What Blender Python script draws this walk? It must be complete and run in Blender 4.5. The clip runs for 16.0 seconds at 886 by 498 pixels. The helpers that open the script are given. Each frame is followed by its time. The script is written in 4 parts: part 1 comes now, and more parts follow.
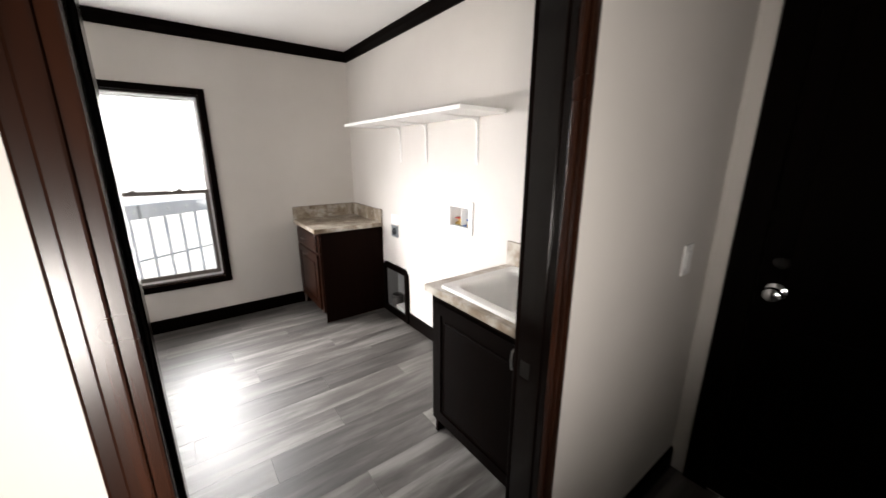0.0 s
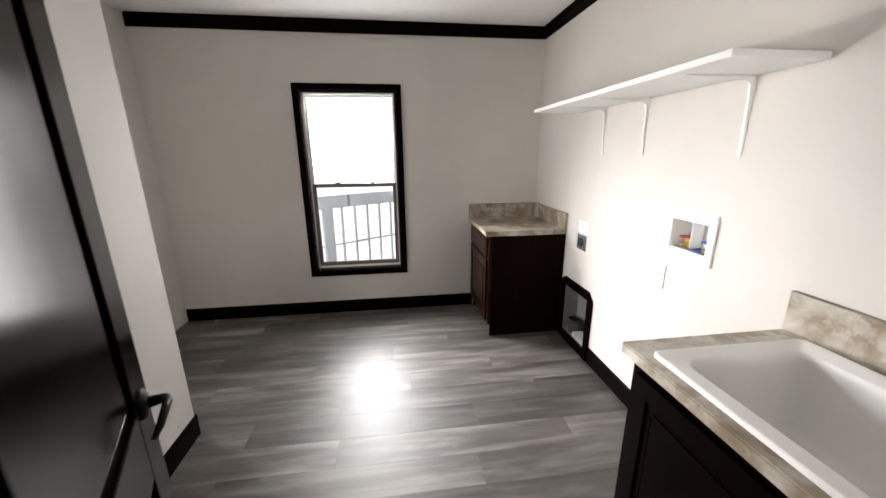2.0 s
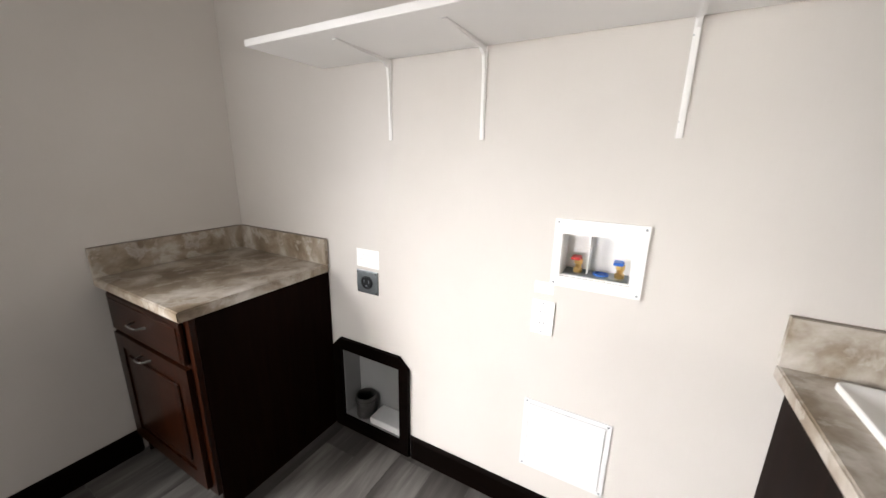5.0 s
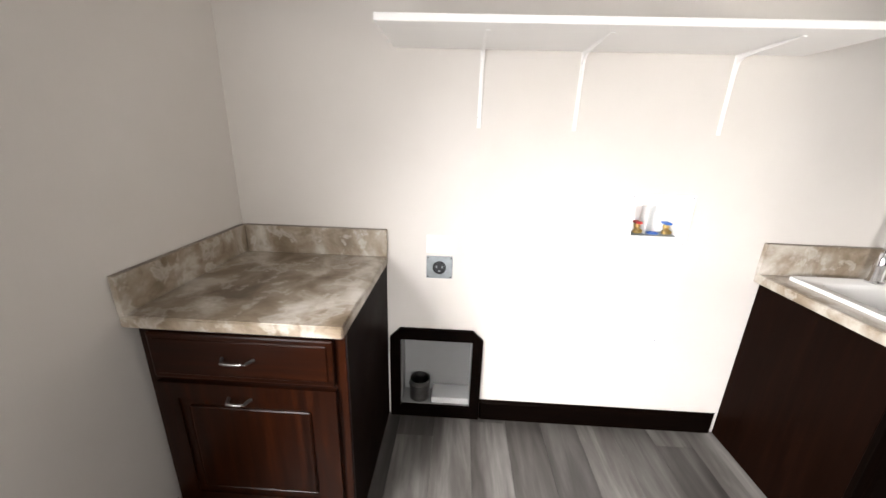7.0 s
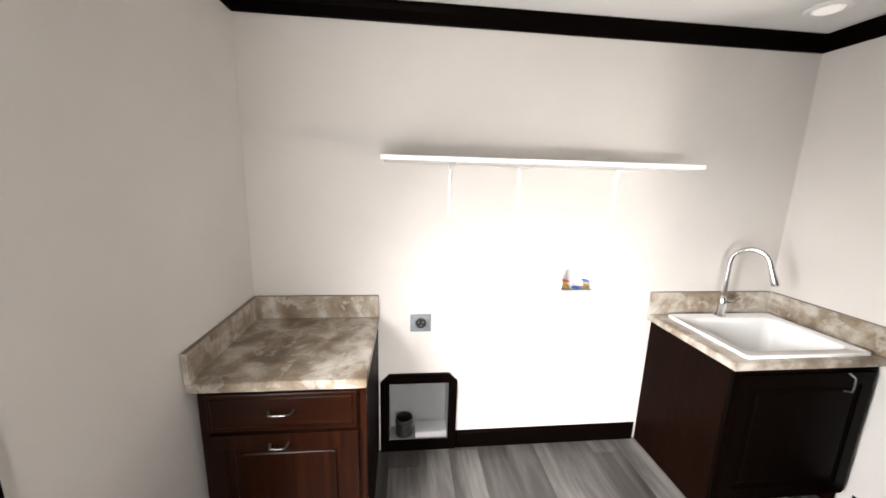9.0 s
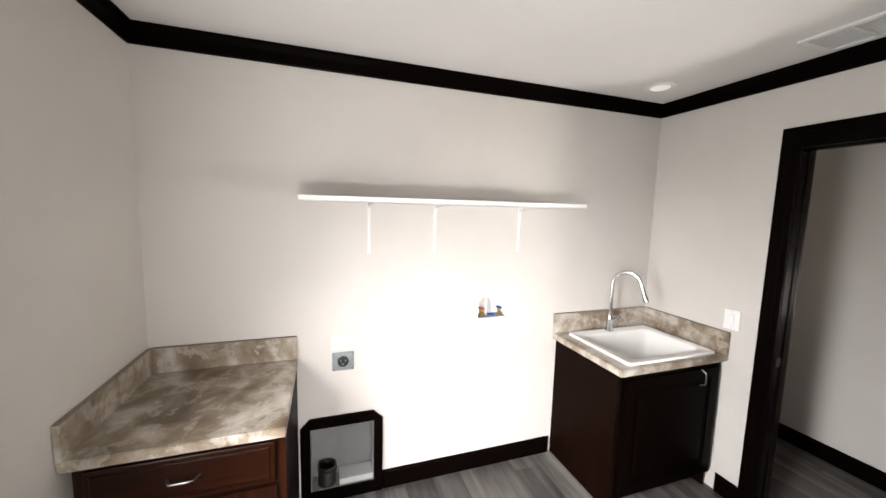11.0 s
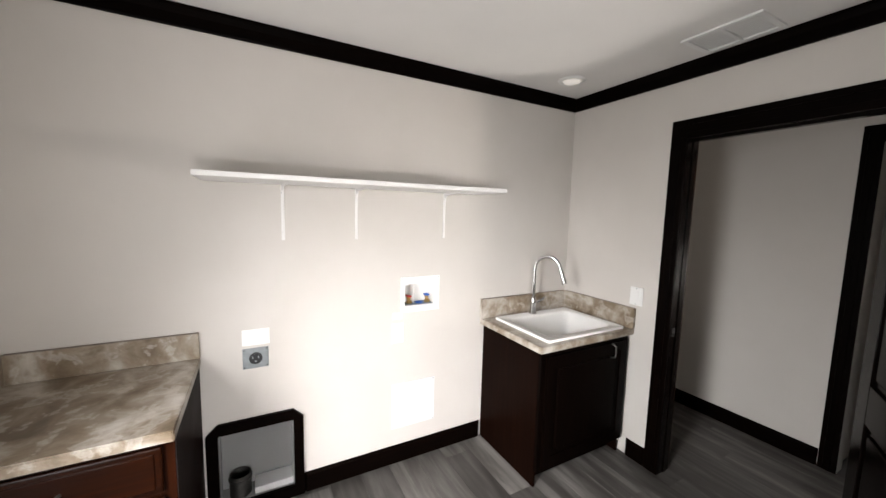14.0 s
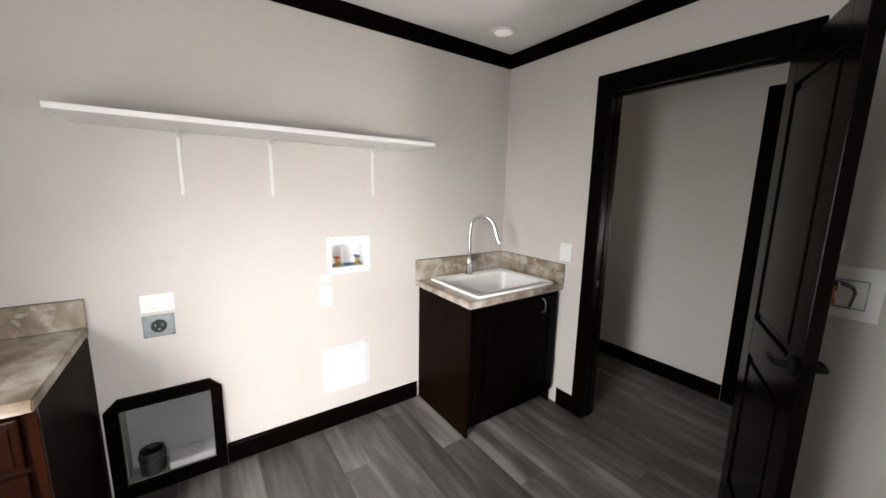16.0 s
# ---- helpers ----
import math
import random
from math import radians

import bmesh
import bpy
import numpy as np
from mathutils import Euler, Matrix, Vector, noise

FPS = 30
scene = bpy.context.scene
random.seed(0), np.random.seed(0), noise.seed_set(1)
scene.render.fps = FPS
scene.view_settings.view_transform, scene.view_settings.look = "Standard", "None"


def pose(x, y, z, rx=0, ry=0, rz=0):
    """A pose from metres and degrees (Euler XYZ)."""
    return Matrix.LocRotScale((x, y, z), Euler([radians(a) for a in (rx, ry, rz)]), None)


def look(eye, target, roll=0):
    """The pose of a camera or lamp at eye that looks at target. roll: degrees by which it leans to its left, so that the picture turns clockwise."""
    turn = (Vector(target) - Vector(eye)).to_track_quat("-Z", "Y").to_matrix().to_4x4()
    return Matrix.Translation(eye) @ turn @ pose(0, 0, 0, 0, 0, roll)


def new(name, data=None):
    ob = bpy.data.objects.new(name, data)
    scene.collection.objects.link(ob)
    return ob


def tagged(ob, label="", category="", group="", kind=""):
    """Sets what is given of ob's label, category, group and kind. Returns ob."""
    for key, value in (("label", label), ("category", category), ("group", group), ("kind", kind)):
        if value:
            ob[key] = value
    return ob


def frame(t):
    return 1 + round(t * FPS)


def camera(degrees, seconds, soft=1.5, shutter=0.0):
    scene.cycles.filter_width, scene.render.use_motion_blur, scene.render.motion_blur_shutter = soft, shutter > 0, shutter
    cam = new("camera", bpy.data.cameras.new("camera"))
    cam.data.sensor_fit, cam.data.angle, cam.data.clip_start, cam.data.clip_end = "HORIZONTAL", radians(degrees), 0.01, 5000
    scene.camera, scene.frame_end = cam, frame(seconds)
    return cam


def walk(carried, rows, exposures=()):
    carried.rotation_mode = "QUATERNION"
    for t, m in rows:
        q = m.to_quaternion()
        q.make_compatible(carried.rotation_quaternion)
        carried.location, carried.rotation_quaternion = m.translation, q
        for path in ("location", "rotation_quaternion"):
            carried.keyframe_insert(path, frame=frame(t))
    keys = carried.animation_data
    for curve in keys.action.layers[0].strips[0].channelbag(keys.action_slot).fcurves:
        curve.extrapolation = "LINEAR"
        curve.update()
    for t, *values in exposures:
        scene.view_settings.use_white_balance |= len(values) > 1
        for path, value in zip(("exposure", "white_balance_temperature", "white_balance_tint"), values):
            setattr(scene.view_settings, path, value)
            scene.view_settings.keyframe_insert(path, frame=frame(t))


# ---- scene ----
cam = camera(102.6, 16.0, shutter=0.4)
PATH = [
    (0, (-1.512, -3.642, 1.471), (-0.358, -2.089, 0.965), 0.2),
    (0.5, (-1.418, -3.522, 1.48), (-0.552, -1.794, 0.965), 0.0),
    (1, (-1.303, -3.447, 1.481), (-0.824, -1.575, 0.965), -0.3),
    (1.5, (-1.256, -3.39, 1.459), (-1.017, -1.473, 0.942), -0.6),
    (2, (-1.29, -3.189, 1.443), (-1.045, -1.274, 0.919), -0.5),
    (2.5, (-1.292, -3.061, 1.442), (-0.872, -1.174, 0.93), -0.3),
    (3, (-1.22, -2.894, 1.41), (-0.414, -1.136, 0.899), -0.0),
    (3.5, (-1.122, -2.619, 1.392), (-0.052, -1.009, 0.877), 0.3),
    (3.7, (-1.088, -2.541, 1.394), (0.07, -0.992, 0.883), 0.4),
    (5.8, (-1.307, -1.473, 1.346), (0.535, -0.88, 0.84), 1.6),
    (6, (-1.374, -1.386, 1.349), (0.483, -0.849, 0.835), 1.7),
    (6.5, (-1.469, -1.226, 1.355), (0.416, -0.929, 0.754), 1.5),
    (7, (-1.504, -0.965, 1.385), (0.401, -0.886, 0.78), 1.8),
    (7.5, (-1.593, -0.816, 1.45), (0.316, -0.793, 0.854), 1.7),
    (8, (-1.751, -0.722, 1.531), (0.159, -0.773, 0.94), 1.5),
    (8.5, (-1.825, -0.746, 1.595), (0.095, -0.884, 1.052), 1.5),
    (9, (-1.895, -0.802, 1.633), (0.054, -1.01, 1.237), 1.6),
    (11.5, (-1.98, -0.794, 1.673), (-0.124, -1.507, 1.456), 1.4),
    (12, (-1.995, -0.823, 1.658), (-0.162, -1.595, 1.446), 1.4),
    (12.5, (-2.008, -0.857, 1.641), (-0.197, -1.678, 1.43), 1.4),
    (13, (-2.019, -0.877, 1.631), (-0.224, -1.735, 1.426), 1.3),
    (13.5, (-2.004, -0.887, 1.619), (-0.224, -1.777, 1.413), 1.4),
    (14, (-1.982, -0.898, 1.582), (-0.227, -1.836, 1.376), 1.4),
    (14.5, (-1.991, -0.93, 1.544), (-0.276, -1.939, 1.346), 1.2),
    (15, (-2.012, -0.953, 1.486), (-0.33, -2.01, 1.257), 1.3),
    (15.5, (-2.033, -1.006, 1.482), (-0.384, -2.1, 1.192), 1.1),
    (16, (-2.033, -1.077, 1.466), (-0.411, -2.2, 1.138), 1.1),
]
EXPOSURES = [(0.0, 0.50), (0.5, 0.44), (1.0, 0.58), (1.5, 0.42), (2.0, 0.30), (3.0, 0.30), (3.7, 0.12), (6.0, 0.08), (6.5, 0.16), (7.5, 0.72), (9.0, 0.70), (11.5, 0.44), (12.5, 0.31), (14.0, 0.17), (16.0, 0.0)]
walk(cam, [(t, look(eye, target, roll)) for t, eye, target, roll in PATH], EXPOSURES)

# ---------------------------------------------------------------- light
world = bpy.data.worlds.new("sky")
scene.world = world
world.use_nodes = True
wn = world.node_tree
sky = wn.nodes.new("ShaderNodeTexSky")
sky.sky_type = "NISHITA"
sky.sun_disc = False
sky.sun_elevation = radians(48)
sky.sun_rotation = radians(200)
wn.nodes["Background"].inputs["Strength"].default_value = 0.15
wn.links.new(sky.outputs["Color"], wn.nodes["Background"].inputs["Color"])

sun = new("sun", bpy.data.lights.new("sun", "SUN"))
sun.data.energy, sun.data.angle, sun.data.color = 4.0, radians(0.5), (1.0, 0.95, 0.88)
sun.matrix_world = look((0, 0, 0), (math.sin(radians(200)) * -1, math.cos(radians(200)) * -1, -1.1))


def area(name, eye, target, wide, high, watts, color):
    lamp = new(name, bpy.data.lights.new(name, "AREA"))
    lamp.data.shape, lamp.data.size, lamp.data.size_y = "RECTANGLE", wide, high
    lamp.data.energy, lamp.data.color = watts, color
    lamp.matrix_world = look(eye, target)
    return lamp


def beam(lamp, degrees):
    lamp.data.spread = radians(degrees)


# the light of the sky in the window opening: most of it falls inwards and down
for z in (0.85, 1.30, 1.68):
    beam(area("window_daylight", (-1.60, 0.010, z), (-0.15, -2.45, z - 1.55), 0.44, 0.24, 6.2, (1.0, 0.98, 0.985)), 82)
area("window_skylight", (-1.654, 0.020, 1.18), (-1.60, -1.0, 1.30), 0.64, 1.38, 22.0, (1.0, 0.98, 0.97))
# fill lamps added at the alcove's far end, standing in for a carried light
beam(area("alcove_fill", (-3.20, -0.90, 1.0), (0.0, -1.50, 0.85), 0.22, 0.22, 8.6, (1.0, 0.96, 0.95)), 104)
beam(area("alcove_fill", (-3.205, -0.90, 1.0), (0.0, -1.90, 0.32), 0.22, 0.22, 5.0, (1.0, 0.965, 0.955)), 60)
# fill lamp added in the doorway across the hall, with no source seen there
beam(area("hall_fill", (-1.90, -4.13, 1.0), (-1.05, -3.0, 1.4), 0.26, 0.30, 5.8, (1.0, 0.93, 0.87)), 84)

# ---------------------------------------------------------------- materials


def shader(name, rough=0.5, metal=0.0, coat=0.0):
    m = bpy.data.materials.new(name)
    m.use_nodes = True
    n = m.node_tree
    b = n.nodes["Principled BSDF"]
    b.inputs["Roughness"].default_value = rough
    b.inputs["Metallic"].default_value = metal
    b.inputs["Coat Weight"].default_value = coat
    return m, n, b


def coords(n, scale=(1, 1, 1), rot=(0, 0, 0)):
    t = n.nodes.new("ShaderNodeTexCoord")
    mp = n.nodes.new("ShaderNodeMapping")
    mp.inputs["Scale"].default_value = scale
    mp.inputs["Rotation"].default_value = rot
    n.links.new(t.outputs["Object"], mp.inputs["Vector"])
    return mp.outputs["Vector"]


def noise_tex(n, vec, scale, detail=4.0, rough=0.55, warp=0.0):
    t = n.nodes.new("ShaderNodeTexNoise")
    t.inputs["Scale"].default_value = scale
    t.inputs["Detail"].default_value = detail
    t.inputs["Roughness"].default_value = rough
    t.inputs["Distortion"].default_value = warp
    n.links.new(vec, t.inputs["Vector"])
    return t.outputs["Fac"]


def ramp(n, fac, stops):
    r = n.nodes.new("ShaderNodeValToRGB")
    while len(r.color_ramp.elements) < len(stops):
        r.color_ramp.elements.new(0.5)
    for e, (p, c) in zip(r.color_ramp.elements, stops):
        e.position, e.color = p, (*c, 1)
    n.links.new(fac, r.inputs["Fac"])
    return r.outputs["Color"]


def blend(n, fac, a, b, mode="MIX"):
    m = n.nodes.new("ShaderNodeMix")
    m.data_type, m.blend_type = "RGBA", mode
    for value, slot in ((fac, m.inputs[0]), (a, m.inputs[6]), (b, m.inputs[7])):
        if isinstance(value, (int, float)):
            slot.default_value = value
        elif isinstance(value, tuple):
            slot.default_value = (*value, 1)
        else:
            n.links.new(value, slot)
    return m.outputs[2]


def bump(n, b, height, strength=0.2, dist=0.002):
    k = n.nodes.new("ShaderNodeBump")
    k.inputs["Strength"].default_value = strength
    k.inputs["Distance"].default_value = dist
    n.links.new(height, k.inputs["Height"])
    n.links.new(k.outputs["Normal"], b.inputs["Normal"])


def spread(n, fac, lo, hi):
    r = n.nodes.new("ShaderNodeMapRange")
    r.inputs["To Min"].default_value, r.inputs["To Max"].default_value = lo, hi
    n.links.new(fac, r.inputs["Value"])
    return r.outputs["Result"]


def painted(name, color, rough=0.6, mottle=0.06, grain=180.0, strength=0.08, spec=0.5):
    """Paint or plastic: faint cloudy tone, fine tooth."""
    m, n, b = shader(name, rough)
    b.inputs["Specular IOR Level"].default_value = spec
    v = coords(n)
    dark = tuple(c * (1 - mottle) for c in color)
    light = tuple(min(c * (1 + mottle * 0.5), 1) for c in color)
    n.links.new(ramp(n, noise_tex(n, v, 2.2, 5), [(0.3, dark), (0.7, light)]), b.inputs["Base Color"])
    n.links.new(spread(n, noise_tex(n, v, 6.0, 3), rough - 0.06, rough + 0.06), b.inputs["Roughness"])
    bump(n, b, noise_tex(n, v, grain, 2), strength, 0.001)
    return m


def wood(name, tones, along, rough=0.36, coat=0.0, spec=0.022):
    """Stained wood with grain along axis 0, 1 or 2."""
    m, n, b = shader(name, rough, 0, coat)
    b.inputs["Coat Roughness"].default_value = 0.25
    b.inputs["Specular IOR Level"].default_value = spec
    s = [38.0, 38.0, 38.0]
    s[along] = 2.2
    v = coords(n, tuple(s))
    g = noise_tex(n, v, 1.0, 6, 0.6, 0.6)
    broad = noise_tex(n, coords(n), 3.0, 3)
    c = ramp(n, g, [(0.28, tones[0]), (0.55, tones[1]), (0.78, tones[2])])
    n.links.new(blend(n, spread(n, broad, 0.0, 0.5), c, tones[0]), b.inputs["Base Color"])
    n.links.new(spread(n, broad, rough - 0.08, rough + 0.1), b.inputs["Roughness"])
    bump(n, b, g, 0.12, 0.001)
    return m


def wall_paint():
    m, n, b = shader("wall_panel", 0.62)
    v = coords(n)
    c = ramp(n, noise_tex(n, v, 1.4, 6), [(0.3, (0.56, 0.53, 0.495)), (0.7, (0.62, 0.59, 0.555))])
    fib = noise_tex(n, coords(n, (220, 220, 9)), 1.0, 3)
    c = blend(n, spread(n, fib, 0.0, 0.16), c, (0.50, 0.475, 0.445))
    n.links.new(c, b.inputs["Base Color"])
    bump(n, b, noise_tex(n, v, 140, 3), 0.06, 0.001)
    return m


def laminate_floor():
    m, n, b = shader("floor_plank_grey", 0.3)
    b.inputs["Specular IOR Level"].default_value = 0.6
    info = n.nodes.new("ShaderNodeObjectInfo")
    t = n.nodes.new("ShaderNodeTexCoord")
    off = n.nodes.new("ShaderNodeVectorMath")
    off.operation = "MULTIPLY_ADD"
    comb = n.nodes.new("ShaderNodeCombineXYZ")
    for k in range(3):
        n.links.new(info.outputs["Random"], comb.inputs[k])
    n.links.new(comb.outputs[0], off.inputs[0])
    off.inputs[1].default_value = (37.0, 19.0, 5.0)
    n.links.new(t.outputs["Object"], off.inputs[2])

    def scaled(s):
        mp = n.nodes.new("ShaderNodeMapping")
        mp.inputs["Scale"].default_value = s
        n.links.new(off.outputs[0], mp.inputs["Vector"])
        return mp.outputs["Vector"]
    streak = noise_tex(n, scaled((1.5, 12, 1)), 1.0, 6, 0.6, 0.35)
    fine = noise_tex(n, scaled((5, 130, 1)), 1.0, 4, 0.6, 0.3)
    c = ramp(n, streak, [(0.28, (0.030, 0.026, 0.023)), (0.48, (0.098, 0.091, 0.085)), (0.68, (0.235, 0.225, 0.214))])
    c = blend(n, spread(n, fine, 0.0, 0.4), c, (0.048, 0.043, 0.040))
    tone = ramp(n, info.outputs["Random"], [(0.0, (0.50, 0.49, 0.48)), (0.45, (0.80, 0.79, 0.775)), (1.0, (1.12, 1.11, 1.09))])
    n.links.new(blend(n, 1.0, c, tone, "MULTIPLY"), b.inputs["Base Color"])
    n.links.new(spread(n, blend(n, 0.5, fine, streak), 0.33, 0.60), b.inputs["Roughness"])
    bump(n, b, fine, 0.1, 0.001)
    return m


def stone_laminate():
    """Beige and taupe clouded worktop laminate with pale veins."""
    m, n, b = shader("stone_laminate", 0.32)
    v = coords(n)
    big = noise_tex(n, v, 5.5, 5, 0.56, 0.45)
    mid = noise_tex(n, coords(n, (1, 1, 1), (0.4, 0.2, 0.9)), 12.0, 4, 0.6, 0.3)
    fine = noise_tex(n, v, 140.0, 3)
    c = ramp(n, big, [(0.32, (0.115, 0.078, 0.044)), (0.43, (0.205, 0.158, 0.108)), (0.50, (0.285, 0.237, 0.182)), (0.56, (0.39, 0.347, 0.293)), (0.68, (0.54, 0.51, 0.465))])
    fleck = ramp(n, mid, [(0.54, (0, 0, 0)), (0.60, (1, 1, 1)), (0.70, (0.3, 0.3, 0.3))])
    c = blend(n, spread(n, fleck, 0.0, 0.42), c, (0.60, 0.57, 0.525))
    stain = ramp(n, mid, [(0.30, (0.70, 0.66, 0.60)), (0.42, (1, 1, 1))])
    c = blend(n, 1.0, c, stain, "MULTIPLY")
    c = blend(n, spread(n, fine, 0.0, 0.12), c, (0.2, 0.165, 0.13))
    n.links.new(c, b.inputs["Base Color"])
    bump(n, b, fine, 0.05, 0.0006)
    return m


def metal(name, color, rough):
    m, n, b = shader(name, rough, 1.0)
    v = coords(n)
    d = tuple(c * 0.8 for c in color)
    n.links.new(ramp(n, noise_tex(n, v, 40, 3), [(0.3, d), (0.7, color)]), b.inputs["Base Color"])
    n.links.new(spread(n, noise_tex(n, v, 25, 3), rough * 0.8, rough * 1.4), b.inputs["Roughness"])
    return m


def clear_glass():
    m = bpy.data.materials.new("window_glass")
    m.use_nodes = True
    n = m.node_tree
    n.nodes.clear()
    out = n.nodes.new("ShaderNodeOutputMaterial")
    tr, gl, mx = n.nodes.new("ShaderNodeBsdfTransparent"), n.nodes.new("ShaderNodeBsdfGlossy"), n.nodes.new("ShaderNodeMixShader")
    tr.inputs["Color"].default_value = (0.95, 0.97, 0.96, 1)
    gl.inputs["Roughness"].default_value = 0.02
    fr = n.nodes.new("ShaderNodeFresnel")
    n.links.new(fr.outputs[0], mx.inputs[0])
    n.links.new(tr.outputs[0], mx.inputs[1])
    n.links.new(gl.outputs[0], mx.inputs[2])
    n.links.new(mx.outputs[0], out.inputs["Surface"])
    return m


def glowing(name, color, strength):
    m, n, b = shader(name, 0.4)
    b.inputs["Base Color"].default_value = (*color, 1)
    b.inputs["Emission Color"].default_value = (*color, 1)
    b.inputs["Emission Strength"].default_value = strength
    return m


WALL = wall_paint()
CEIL = painted("ceiling_white", (0.80, 0.785, 0.765), 0.75, 0.03, 90, 0.25)
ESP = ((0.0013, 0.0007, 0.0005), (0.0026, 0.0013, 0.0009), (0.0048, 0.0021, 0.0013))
WOOD_X = wood("espresso_wood_x", ESP, 0)
WOOD_Y = wood("espresso_wood_y", ESP, 1)
WOOD_Z = wood("espresso_wood_z", ESP, 2)
# ESP trim as lit: the light is put into redder, lighter tones
LIT_TRIM = ((0.007, 0.0024, 0.0011), (0.021, 0.0062, 0.0024), (0.042, 0.0125, 0.0048))
LIT_TRIM_X = wood("lit_trim_wood_x", LIT_TRIM, 0, 0.24, 0.10, 0.35)
LIT_TRIM_Z = wood("lit_trim_wood_z", LIT_TRIM, 2, 0.24, 0.10, 0.35)
LEAF_X = wood("door_wood_x", ESP, 0, 0.17, 0.02, 0.09)
LEAF_Z = wood("door_wood_z", ESP, 2, 0.17, 0.02, 0.09)
JAMB_X = wood("jamb_wood_x", ESP, 0, 0.17, 0.0, 0.4)
JAMB_Z = wood("jamb_wood_z", ESP, 2, 0.17, 0.0, 0.4)
CAB = ((0.004, 0.001, 0.0003), (0.015, 0.0034, 0.0008), (0.036, 0.0082, 0.0018))
CAB_Z = wood("cabinet_wood_z", CAB, 2, 0.30, 0.03, 0.14)
CAB_Y = wood("cabinet_wood_y", CAB, 1, 0.30, 0.03, 0.14)
SIDE = wood("cabinet_side_laminate", ((0.0030, 0.0011, 0.0006), (0.0062, 0.0022, 0.0012), (0.0105, 0.0037, 0.0020)), 2, 0.45, 0.0)
FLOOR = laminate_floor()
JOINT = painted("floor_underlay", (0.09, 0.085, 0.08), 0.8)
STONE = stone_laminate()
WHITE = painted("white_plastic", (0.82, 0.82, 0.81), 0.35, 0.02, 300, 0.03)
EDGE = painted("laminate_edge", (0.21, 0.175, 0.14), 0.5, 0.1)
SHELF = painted("white_shelf_paint", (0.80, 0.79, 0.775), 0.4, 0.03, 120, 0.05)
PORCELAIN = painted("sink_white", (0.88, 0.875, 0.86), 0.14, 0.02, 300, 0.02)
VINYL = painted("window_vinyl", (0.16, 0.14, 0.125), 0.4, 0.05)
CHROME = metal("chrome", (0.78, 0.78, 0.79), 0.08)
PANEL = painted("panel_plastic", (0.68, 0.685, 0.69), 0.4, 0.02, 300, 0.03)
STEEL = metal("brushed_steel", (0.32, 0.35, 0.365), 0.38)
NICKEL = metal("brushed_nickel", (0.26, 0.25, 0.24), 0.34)
COPPER = metal("aged_copper", (0.42, 0.13, 0.06), 0.35)
BRASS = metal("brass", (0.75, 0.52, 0.2), 0.28)
BLACK = painted("black_plastic", (0.012, 0.013, 0.015), 0.4, 0.1)
BRONZE = painted("black_bronze_handle", (0.008, 0.007, 0.006), 0.5, 0.1, spec=0.10)
RED = painted("red_plastic", (0.45, 0.03, 0.025), 0.4)
BLUE = painted("blue_plastic", (0.02, 0.11, 0.45), 0.4)
# grey lowered to put the vent recess's shade into the colour
SHADED_LINER = painted("shaded_grey_liner", (0.20, 0.20, 0.20), 0.45, 0.1)
LEDGE = painted("pale_grey_ledge", (0.55, 0.55, 0.55), 0.45, 0.08)
DUCT = metal("duct_metal", (0.13, 0.125, 0.12), 0.45)
PAPER = painted("paper_label", (0.86, 0.855, 0.84), 0.7, 0.02)
INK = painted("grey_ink", (0.74, 0.74, 0.745), 0.7)
GLASS = clear_glass()
RAIL = painted("weathered_grey_paint", (0.72, 0.72, 0.75), 0.6, 0.12)
SPLICE = painted("dark_grey_paint", (0.32, 0.32, 0.33), 0.6, 0.12)
SOIL = painted("pale_gravel", (0.72, 0.66, 0.61), 0.9, 0.25, 60, 0.5)
LENS = glowing("lamp_lens", (1.0, 0.95, 0.88), 0.25)

# ---------------------------------------------------------------- mesh helpers


def box(bm, lo, hi, bevel=0.0, segs=1):
    lo, hi = [min(a, b) for a, b in zip(lo, hi)], [max(a, b) for a, b in zip(lo, hi)]
    vs = [bm.verts.new((x, y, z)) for x in (lo[0], hi[0]) for y in (lo[1], hi[1]) for z in (lo[2], hi[2])]
    fs = [bm.faces.new([vs[i] for i in q]) for q in ((0, 1, 3, 2), (4, 6, 7, 5), (0, 4, 5, 1), (2, 3, 7, 6), (0, 2, 6, 4), (1, 5, 7, 3))]
    if bevel:
        es = list({e for f in fs for e in f.edges})
        bmesh.ops.bevel(bm, geom=es, offset=bevel, segments=segs, profile=0.5, affect="EDGES")
    return bm


def boxed(lo, hi, bevel=0.0, segs=1):
    return box(bmesh.new(), lo, hi, bevel, segs)


def rod(bm, a, b, r0, r1=None, n=16, caps=True):
    r1 = r0 if r1 is None else r1
    a, b = Vector(a), Vector(b)
    q = (b - a).to_track_quat("Z", "Y")
    rings = []
    for c, r in ((a, r0), (b, r1)):
        rings.append([bm.verts.new(c + q @ Vector((r * math.cos(k * math.tau / n), r * math.sin(k * math.tau / n), 0))) for k in range(n)])
    for k in range(n):
        bm.faces.new((rings[0][k], rings[0][(k + 1) % n], rings[1][(k + 1) % n], rings[1][k]))
    if caps:
        bm.faces.new(rings[0][::-1])
        bm.faces.new(rings[1])
    return bm


